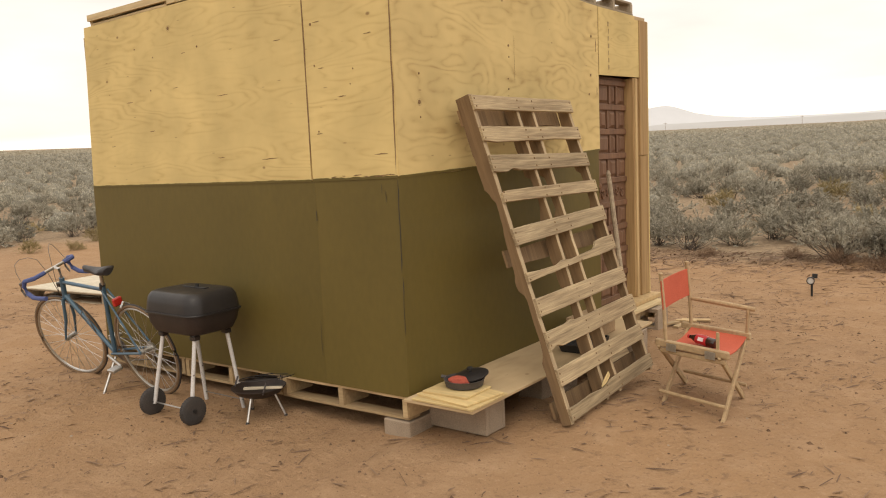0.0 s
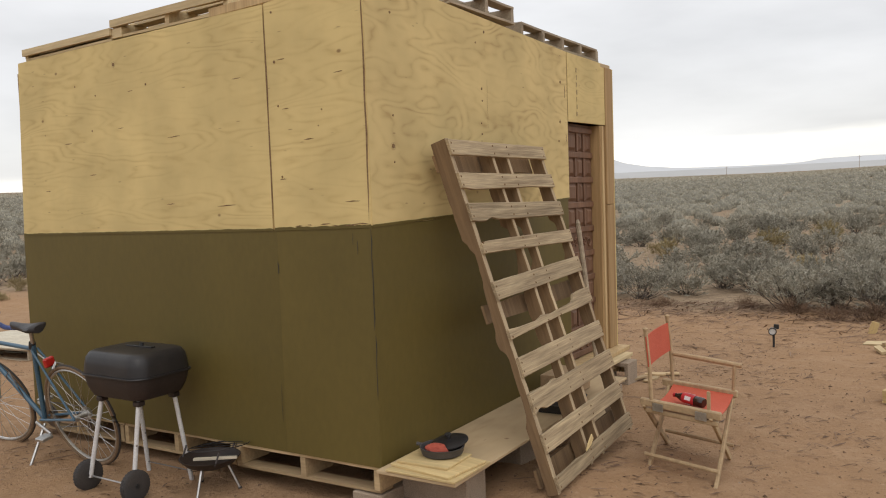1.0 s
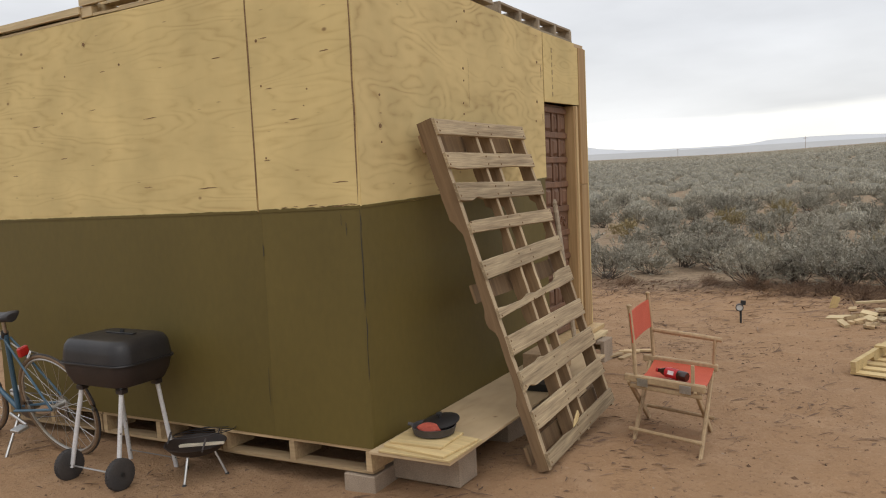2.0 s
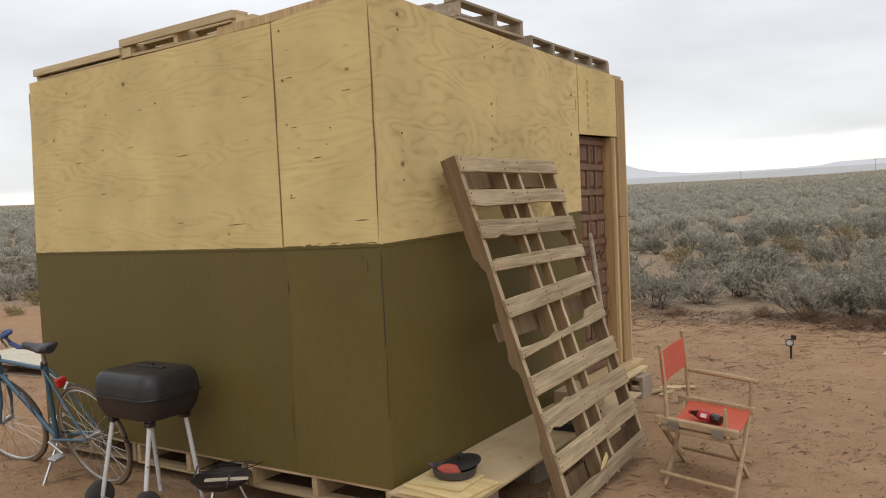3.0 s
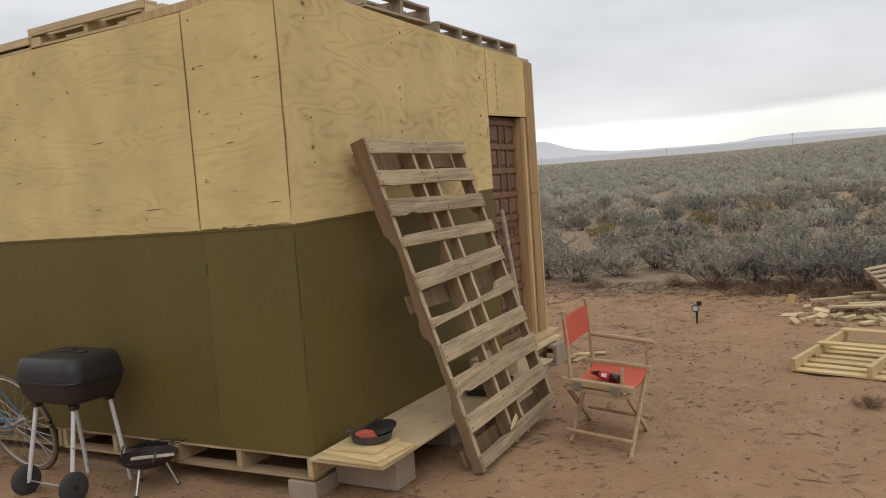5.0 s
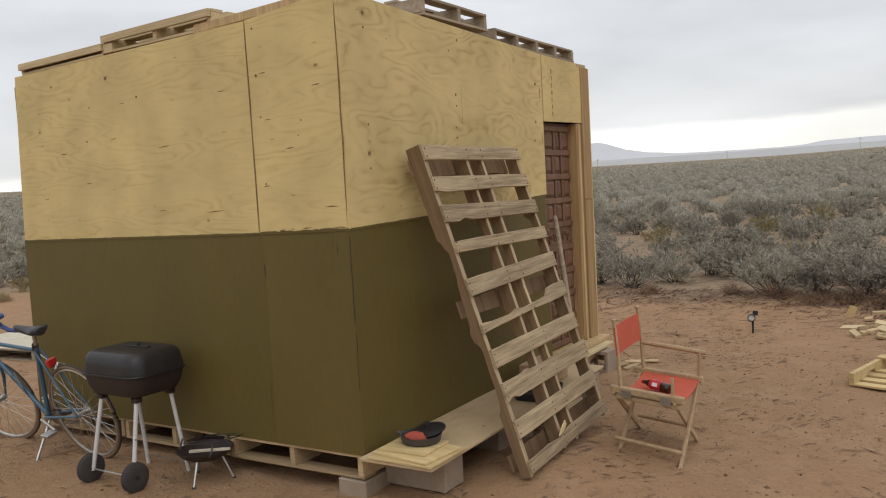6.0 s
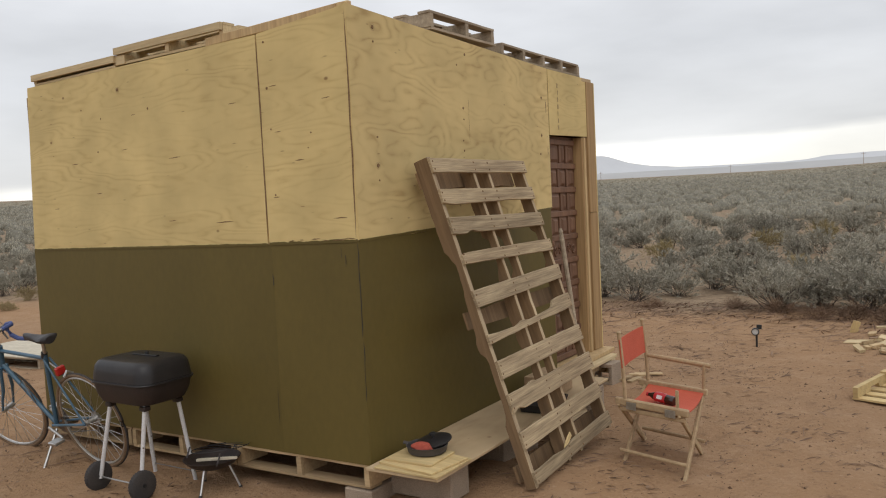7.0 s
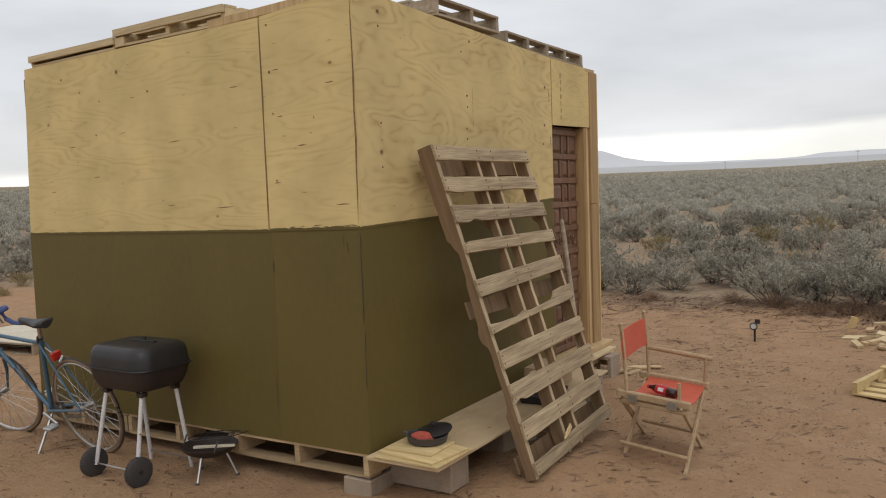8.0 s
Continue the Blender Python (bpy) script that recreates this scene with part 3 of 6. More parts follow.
sheet("plywood_panel", [(0.0, base_z(0)), (SHEET_R - 0.02, BASE + 0.01), (SHEET_R - 0.02, SEAM + 0.113), (1.2, SEAM + 0.058), (0.5, SEAM + 0.024), (0.0, SEAM + 0.02)], 0.016, OLIVE, RIGHT,
      "olive painted plywood sheet", 0.002)
sheet("plywood_panel", [(SHEET_R + 0.004, 2.135), (3.178, 2.15), (3.178, TOP - 0.012), (SHEET_R + 0.004, TOP - 0.012)], 0.016, PLY, RIGHT,
      "raw plywood panel above the door", -0.004)
# stud walls behind the sheets, back walls, floor and roof
BACK = 3.34
part("wall", cuboid(((LEFT_X - 0.02) / 2, 0.065, 1.44), (-LEFT_X - 0.06, 0.085, 2.30), None, 0), DARK_INSIDE, shed)
for s0, s1, z0, z1 in ((0.11, SHEET_R, 0.29, 2.6), (SHEET_R, 3.18, 2.16, 2.6), (3.18, BACK, 0.29, 2.6)):
    ob = part("wall", cuboid(((s0 + s1) / 2, 0.065, (z0 + z1) / 2), (s1 - s0, 0.085, z1 - z0), None, 0), DARK_INSIDE, shed)
    ob.matrix_local = RIGHT
part("wall", cuboid((LEFT_X / 2 - 0.06, BACK - 0.02, 1.42), (-LEFT_X - 0.14, 0.1, 2.4), None, 0.002), PLY, shed, "raw plywood back wall")
part("wall", cuboid((LEFT_X + 0.06, BACK / 2 + 0.02, 1.42), (0.1, BACK - 0.14, 2.4), None, 0.002), PLY, shed, "raw plywood end wall")
part("floor_deck", cuboid((LEFT_X / 2 - 0.07, BACK / 2, 0.255), (-LEFT_X - 0.2, BACK - 0.2, 0.03), None, 0.002), PLY_DECK, shed)
part("roof", cuboid((LEFT_X / 2 - 0.05, BACK / 2, 2.628), (-LEFT_X - 0.14, BACK - 0.1, 0.03), None, 0.002), PLY_DECK, shed, "flat plywood roof deck")
# roof edge timber along the long wall and the corner cap
ob = part("fascia_board", cuboid((-0.56, 0.03, TOP + 0.058), (1.06, 0.038, 0.05), pose(0, 0, 0, 0, -1.2, 0), 0.003), LUMBER, shed, "pine roof edge board")
ob = part("corner_block", cuboid((-0.05, 0.035, TOP + 0.02), (0.09, 0.03, 0.13), None, 0.003), LUMBER, shed)
ob = part("fascia_board", cuboid((0.42, 0.03, TOP + 0.052), (0.80, 0.036, 0.03), pose(0, 0, 0, 0, 1.6, 0), 0.003), LUMBER, shed)
ob.matrix_local = RIGHT
# narrow batten over the upright joint
part("seam_gap", cuboid((S1 - 0.001, 0.011, (TOP + SEAM) / 2), (0.012, 0.01, TOP - SEAM), None, 0), LUMBER_DARK, shed, "dark open joint between sheets")


STAMP = material("faded_stamp_ink", (0.30, 0.21, 0.10), 0.8, second=(0.48, 0.36, 0.18), scale=(40, 40, 40), amount=0.9)
KNOT = material("dark_knot", (0.14, 0.075, 0.035), 0.8, second=(0.30, 0.19, 0.09), scale=(60, 60, 60), amount=0.8, fine=150, bump=0.2)


def crack(x, z0, z1, m, w=0.004, seed=1, mat=None):
    """A dark open split: a thin wavering sliver set into the face."""
    rnd = random.Random(seed)
    n = 8
    a = [(x + rnd.uniform(-0.002, 0.002), z0 + (z1 - z0) * i / n) for i in range(n + 1)]
    bm = bmesh.new()
    l = [bm.verts.new((p, -0.0012, z)) for p, z in a]
    r2 = [bm.verts.new((p + (w if 0 < i < n else 0.0008) * rnd.uniform(0.5, 1.1), -0.0012, z)) for i, (p, z) in enumerate(a)]
    for i in range(n):
        bm.faces.new((l[i], r2[i], r2[i + 1], l[i + 1]))
    o = part("crack", bm, mat or LAMP_BLACK, shed, "dark split")
    o.matrix_local = m


crack(-0.010, 0.95, 1.46, LEFT, 0.007, 3)
crack(-0.006, 0.60, 0.93, LEFT, 0.006, 4)
crack(-0.672, 1.22, 1.29, LEFT, 0.007, 5)
crack(-0.690, 0.40, 0.62, LEFT, 0.003, 6)
crack(-0.10, 1.33, 1.40, LEFT, 0.004, 7)
crack(-0.13, 1.38, 1.44, LEFT, 0.003, 8)
crack(-0.018, SEAM + 0.03, TOP + 0.03, LEFT, 0.013, 9, KNOT)
crack(S1 - 0.006, SEAM + 0.01, TOP, LEFT, 0.011, 10, KNOT)
crack(SHEET_R - 0.002, 2.14, TOP - 0.02, RIGHT, 0.006, 12, KNOT)
crack(SHEET_R - 0.05, 2.30, 2.40, RIGHT, 0.012, 13, KNOT)
crack(SHEET_R - 0.04, 1.98, 2.04, RIGHT, 0.012, 14, KNOT)
crack(1.21, 2.02, 2.32, RIGHT, 0.003, 15, KNOT)
# stamp on the panel over the door, unreadable
for k in range(7):
    o = part("stamp_bar", cuboid((2.60 + 0.004 * (k % 2), -0.0055, 2.20 + 0.055 * k), (0.022 - 0.006 * (k % 3), 0.002, 0.034), None, 0), STAMP, shed, "faded stamped bar")
    o.matrix_local = RIGHT


def nail(s, z, m, r=0.006):
    bm = bmesh.new()
    tube(bm, (s, 0.002, z), (s, -0.0025, z), r, r * 0.9, 8)
    ob = part("knot", bm, KNOT, shed)
    ob.matrix_local = m
    if r > 0.009:      # a pale ring of grain round the larger knots
        ring = bmesh.new()
        inner, outer = [], []
        for k in range(20):
            a = 2 * math.pi * k / 20
            q = r * (1.7 + 0.15 * math.sin(3 * a + z * 40))
            inner.append(ring.verts.new((s + 0.86 * q * math.cos(a), -0.0009, z + 0.80 * q * math.sin(a))))
            outer.append(ring.verts.new((s + q * math.cos(a), -0.0009, z + 0.92 * q * math.sin(a))))
        for k in range(20):
            ring.faces.new((inner[k], outer[k], outer[(k + 1) % 20], inner[(k + 1) % 20]))
        part("knot_ring", ring, STAMP, shed).matrix_local = m


KNOTS_LEFT = ((-2.061, 2.512, 0.013), (-1.742, 2.355, 0.008), (-2.331, 2.115, 0.007), (-2.273, 2.339, 0.006), (-0.628, 2.352, 0.009), (-0.613, 2.118, 0.006), (-0.607, 1.743, 0.006),
              (-0.303, 2.074, 0.005), (-0.329, 1.993, 0.004), (-0.636, 2.613, 0.007), (-2.5, 2.418, 0.006), (-2.894, 2.125, 0.004))
KNOTS_RIGHT = ((0.217, 2.629, 0.012), (0.216, 2.551, 0.007), (0.212, 2.031, 0.007), (0.206, 1.875, 0.013), (0.211, 1.793, 0.006), (1.085, 2.523, 0.006), (1.19, 2.60, 0.009),
               (1.144, 2.253, 0.009), (1.147, 2.181, 0.006), (1.131, 2.044, 0.006), (1.134, 1.98, 0.007), (2.311, 2.411, 0.010), (2.293, 2.125, 0.010), (2.265, 1.983, 0.009))
for x, z, r in KNOTS_LEFT:
    nail(x, z, LEFT, r)
for x, z, r in KNOTS_RIGHT:
    nail(x, z, RIGHT, r)


def scratch(x, z, length, m, seed, tilt=0.0):
    """A short dark check lying along the grain."""
    rnd = random.Random(seed)
    n = 6
    bm = bmesh.new()
    mid = [(x + length * (i / n - 0.5), z + tilt * length * (i / n - 0.5) + rnd.uniform(-0.0012, 0.0012)) for i in range(n + 1)]
    half = [0.0006 + 0.0024 * math.sin(math.pi * i / n) * rnd.uniform(0.5, 1.2) for i in range(n + 1)]
    lo = [bm.verts.new((p, -0.0011, q - h)) for (p, q), h in zip(mid, half)]
    hi = [bm.verts.new((p, -0.0011, q + h)) for (p, q), h in zip(mid, half)]
    for i in range(n):
        bm.faces.new((lo[i], lo[i + 1], hi[i + 1], hi[i]))
    part("check_mark", bm, KNOT, shed, "dark check in the veneer").matrix_local = m


for k, (x, z, ln) in enumerate(((-1.56, 1.62, 0.075), (-1.06, 1.60, 0.16), (-2.02, 2.11, 0.06), (-1.50, 2.02, 0.12), (-2.62, 2.05, 0.09), (-0.93, 2.30, 0.07), (-0.58, 2.36, 0.06),
                                (-0.56, 2.10, 0.05), (-0.60, 1.73, 0.05), (-0.12, 1.60, 0.10), (-0.18, 2.25, 0.06), (-2.35, 1.83, 0.07), (-1.9, 2.33, 0.05), (-2.9, 1.74, 0.06), (-0.4, 1.93, 0.07))):
    scratch(x, z, ln, LEFT, 40 + k, 0.03)


def paint_edge(x0, z0, x1, z1, m, rise, seed, steps, mat, label):
    """The ragged upper border of the olive coat, brushed a little over the raw sheet."""
    rnd = random.Random(seed)
    bm = bmesh.new()
    lo, hi = [], []
    for i in range(steps + 1):
        f = i / steps
        x, z = x0 + (x1 - x0) * f, z0 + (z1 - z0) * f
        up = rise * max(0.0, 0.35 + 0.9 * noise.noise((x * 9, seed, 0)) + 0.5 * noise.noise((x * 31, seed, 3)))
        lo.append(bm.verts.new((x, -0.0014, z - 0.012)))
        hi.append(bm.verts.new((x, -0.0014, z + up + rnd.uniform(0, 0.0015))))
    for i in range(steps):
        bm.faces.new((lo[i], lo[i + 1], hi[i + 1], hi[i]))
    part("paint_edge", bm, mat, shed, label).matrix_local = m


paint_edge(LEFT_X + 0.012, SEAM - 0.010, S1 - 0.006, SEAM + 0.010, LEFT, 0.0045, 3, 130, OLIVE, "brushed edge of the olive paint")
paint_edge(S1 + 0.008, SEAM + 0.011, -0.006, SEAM + 0.023, LEFT, 0.012, 5, 70, OLIVE, "smeared edge of the olive paint")
paint_edge(0.006, SEAM + 0.024, 1.2, SEAM + 0.062, RIGHT, 0.002, 8, 50, OLIVE, "brushed edge of the olive paint")
paint_edge(1.2, SEAM + 0.062, SHEET_R - 0.004, SEAM + 0.116, RIGHT, 0.002, 9, 50, OLIVE, "brushed edge of the olive paint")
for k, (x, ln) in enumerate(((-0.50, 0.05), (-0.42, 0.03), (-0.31, 0.07), (-0.24, 0.05), (-0.12, 0.13), (-0.05, 0.06))):
    scratch(x, SEAM + 0.024 + 0.004 * (k % 3), ln, Matrix.Translation((0, -0.0012, 0)), 70 + k, 0.1 * (-1) ** k)

# ---- door ----
door = part("door", cuboid((2.76, 0.095, 1.22), (0.74, 0.03, 1.84), None, 0.003), DOOR_WOOD, shed, "reddish carved wooden door with raised panels")
door.matrix_local = RIGHT
D0, D1, DZ0, DZ1 = 2.40, 3.06, 0.31, 2.12


def door_piece(name, bm, label=""):
    o = part(name, bm, DOOR_WOOD, door, label)
    return o


rows = 9
rh = (DZ1 - DZ0 - 0.05) / rows
for r in range(rows + 1):
    z = DZ0 + 0.025 + r * rh
    door_piece("rail", cuboid(((D0 + D1) / 2, 0.072, z), (D1 - D0, 0.018, 0.045), None, 0.004))
for r in range(rows):
    z0, z1 = DZ0 + 0.05 + r * rh, DZ0 + (r + 1) * rh
    if r == 4:
        continue
    widths = ((0.0, 0.13), (0.17, 0.30), (0.34, 0.47), (0.51, 0.64)) if r % 2 else ((0.0, 0.08), (0.12, 0.34), (0.38, 0.47), (0.51, 0.64))
    for a, b in widths:
        xa, xb = D0 + a + 0.012, D0 + b - 0.012
        o = [(xa, z0 + 0.008), (xb, z0 + 0.008), (xb, z1 - 0.008), (xa, z1 - 0.008)]
        i = [(xa + 0.022, z0 + 0.03), (xb - 0.022, z0 + 0.03), (xb - 0.022, z1 - 0.03), (xa + 0.022, z1 - 0.03)]
        bm = loft([[(x, 0.082, z) for x, z in o], [(x, 0.079, z) for x, z in o], [(x, 0.064, z) for x, z in i]])
        bmesh.ops.recalc_face_normals(bm, faces=bm.faces)
        door_piece("door_panel", bm)
    for a in (0.15, 0.32, 0.49) if r % 2 else (0.10, 0.36, 0.49):
        door_piece("stile", cuboid((D0 + a, 0.073, (z0 + z1) / 2), (0.028, 0.016, z1 - z0), None, 0.004))
# carved scroll band
zc = DZ0 + 0.025 + 4.5 * rh
for k in range(7):
    pts = [(D0 + 0.05 + k * 0.088 + 0.036 * math.cos(t) * (1 - t / 9), 0.076, zc + (1 if k % 2 else -1) * 0.05 * math.sin(t) * (1 - t / 9)) for t in np.linspace(0, 6.5, 16)]
    door_piece("scroll", sweep(pts, 0.009, 5), "carved scroll")
door_piece("knob", lathe([(0.001, 0), (0.014, 0.002), (0.016, 0.02), (0.024, 0.03), (0.024, 0.045), (0.001, 0.052)], 14)).matrix_local = pose(2.47, 0.065, 1.28, 90, 0, 0)


def upright(name, s0, s1, y0, y1, z0, z1, mat, label=""):
    o = part(name, cuboid(((s0 + s1) / 2, (y0 + y1) / 2, (z0 + z1) / 2), (s1 - s0, y1 - y0, z1 - z0), None, 0.004), mat, shed, label)
    o.matrix_local = RIGHT
    return o


upright("door_jamb", 3.065, 3.09, 0.0, 0.1, 0.30, 2.14, LUMBER_DARK)
upright("door_jamb", 3.09, 3.122, -0.012, 0.1, 0.30, 2.14, LUMBER, "pale pine door jamb")
upright("door_jamb", 3.122, 3.178, 0.004, 0.1, 0.30, 2.14, LUMBER_DARK)
upright("door_jamb", SHEET_R - 0.03, SHEET_R - 0.004, 0.018, 0.1, 0.30, 2.13, LUMBER_DARK)
upright("corner_post", 3.182, BACK, -0.012, 0.06, 1.50, 2.62, LUMBER_DARK, "oiled timber corner post")
upright("corner_post", 3.182, BACK + 0.004, -0.010, 0.06, 0.30, 1.497, LUMBER_DARK, "oiled timber corner post")
upright("door_sill", 2.40, 3.40, -0.10, 0.1, 0.262, 0.298, LUMBER, "pine door sill board")


# ---- pallets ----
def pallet(name, label, L, W, H, n_top, n_bot, stringers, mats, seed, slat_w=0.09, group="", notch=True, top_skip=(), tag="pallet"):
    """Lies flat from the origin: slats run along x (length L), stringers along y (width W). Top slats face up."""
    rnd = random.Random(seed)
    ob = thing(name, pose(0, 0, 0), label, tag, group)
    slat_mat, str_mat = mats
    t = 0.016
    for k, f in enumerate(stringers):
        bm = bmesh.new()
        x = 0.019 + f * (L - 0.038)
        prof = [(0, t), (0, H - t), (W, H - t), (W, t)]
        if notch:
            prof += [(W * 0.80, t), (W * 0.78, t + 0.035), (W * 0.64, t + 0.035), (W * 0.62, t), (W * 0.36, t), (W * 0.34, t + 0.035), (W * 0.22, t + 0.035), (W * 0.20, t)]
        a = [bm.verts.new((x - 0.018 + rnd.uniform(-0.002, 0.002), y, z)) for y, z in prof]
        b = [bm.verts.new((x + 0.018 + rnd.uniform(-0.002, 0.002), y, z)) for y, z in prof]
        n = len(a)
        bm.faces.new(a)
        bm.faces.new(b[::-1])
        for i in range(n):
            bm.faces.new((a[i], a[(i + 1) % n], b[(i + 1) % n], b[i]))
        bmesh.ops.recalc_face_normals(bm, faces=bm.faces)
        part("stringer", bm, str_mat, ob)
    for count, z, face in ((n_top, H - t / 2, 1), (n_bot, t / 2, 0)):
        for k in range(count):
            if face and k in top_skip:
                continue
            w = slat_w * rnd.uniform(0.92, 1.1)
            y = w / 2 + (W - w) * k / max(1, count - 1)
            o = part("slat", board(L, w, t - 0.001, seed * 31 + k + 100 * face, 0.004, 0.0, 6), slat_mat, ob)
            o.matrix_local = pose(rnd.uniform(-0.008, 0.008), y, z, 0, 0, rnd.uniform(-0.5, 0.5))
    return ob


PALLET_DUSTY = material("dusty_pallet_wood", (0.46, 0.335, 0.185), 0.88, second=(0.30, 0.20, 0.11), scale=(1.2, 20, 20), amount=0.75,
                        fine=70, bump=0.25, vary=0.18)
DUSTY = (PALLET_DUSTY, PALLET_DUSTY)
PALLET_PALE = material("pale_pallet_wood", (0.58, 0.46, 0.27), 0.85, second=(0.42, 0.31, 0.17), scale=(1.2, 20, 20), amount=0.7, fine=70, bump=0.25, vary=0.12)
PALE = (PALLET_PALE, PALLET_PALE)
NEW, OLD, GREY = (PALLET_NEW, PALLET_NEW), (PALLET_OLD, STRINGER_OLD), (PALLET_GREY, PALLET_GREY)
# pallets that carry the shed
floor_pallet = pallet("wooden_pallet", "pale wooden pallet lying under the shed's wall", 1.07, 1.05, 0.135, 7, 4, (0, 0.5, 1), DUSTY, 3, group="pallets under the shed")
tilt = -math.degrees(math.atan(0.024))
for i in range(3):
    for j in range(3):
        m = pose(-0.006 - 1.085 * (i + 1), 0.006 + j * 1.13 - 0.0, BASE - 0.137 - 0.026 * (i + 1), 0, tilt, 0) @ pose(0, 0, 0)
        if i == 0 and j == 0:
            floor_pallet.matrix_basis = m
        else:
            copy_thing(floor_pallet, m)
# pallets on the roof
low_roof = pallet("wooden_pallet", "pale wooden pallet on the shed's roof edge", 1.05, 1.0, 0.078, 10, 4, (0, 1), PALE, 5, 0.099, group="pallets on the roof", notch=False)
low_roof.matrix_basis = pose(-3.11, 0.012, 2.661)
high_roof = pallet("wooden_pallet", "pale wooden pallet on the shed's roof edge", 1.08, 1.0, 0.115, 8, 2, (0, 0.5, 1), PALE, 6, group="pallets on the roof", notch=False)
high_roof.matrix_basis = pose(-2.06, 0.012, 2.672)
for ob, L, z in ((low_roof, 1.05, 0.054), (high_roof, 1.08, 0.090)):
    part("lead_board", board(L, 0.022, 0.045, 640 + int(1000 * z), 0.002), PALLET_PALE, ob, "pale front board").matrix_local = pose(0, -0.013, z)
part("block", cuboid((0.05, 0.03, 0.03), (0.10, 0.08, 0.062), None, 0.003), PALLET_PALE, high_roof)
pallet("wooden_pallet", "greyed wooden pallet on the shed's roof edge", 0.80, 1.0, 0.115, 6, 4, (0, 0.55, 1), GREY, 7, group="pallets on the roof", notch=False).matrix_basis = RIGHT @ pose(0.82, 0.01, 2.712)
pallet("wooden_pallet", "greyed wooden pallet on the shed's roof edge", 1.38, 1.0, 0.105, 6, 4, (0.0, 0.25, 0.5, 0.75, 1), GREY, 8, group="pallets on the roof", notch=False).matrix_basis = RIGHT @ pose(1.74, 0.02, 2.652)


def rough_slat(length, outline_low, outline_high, thick, seed):
    """A split and chipped board: its long edges follow two outlines of (fraction, y), roughened."""
    n = 44

    def chip(f, key):
        return 0.011 * max(0.0, noise.noise((f * 13, key * 1.7, 21)) - 0.42)

    bm = bmesh.new()
    rings = []
    for i in range(n + 1):
        f = i / n
        lo = float(np.interp(f, [a for a, _ in outline_low], [b for _, b in outline_low])) + 0.002 * noise.noise((f * 5, seed, 0)) + 0.0016 * noise.noise((f * 40, seed, 4)) + chip(f, seed)
        hi = float(np.interp(f, [a for a, _ in outline_high], [b for _, b in outline_high])) + 0.002 * noise.noise((f * 5, seed, 7)) + 0.0016 * noise.noise((f * 40, seed, 9)) - chip(f, seed + 50)
        x = f * length
        skew = 0.006 * noise.noise((seed, 3.3, f)) if i in (0, n) else 0.0
        z = 0.003 * noise.noise((f * 3, seed, 5))
        t = thick / 2
        e = 0.0025
        rings.append([bm.verts.new(p) for p in ((x + skew, lo, z - t), (x - skew, hi, z - t), (x - skew, hi, z + t - e), (x - skew, hi - e, z + t), (x + skew, lo + e, z + t), (x + skew, lo, z + t - e))])
    for a, b in zip(rings, rings[1:]):
        for k in range(6):
            bm.faces.new((a[k], b[k], b[(k + 1) % 6], a[(k + 1) % 6]))
    bm.faces.new(rings[0])
    bm.faces.new(rings[-1][::-1])
    bmesh.ops.recalc_face_normals(bm, faces=bm.faces)
    return bm


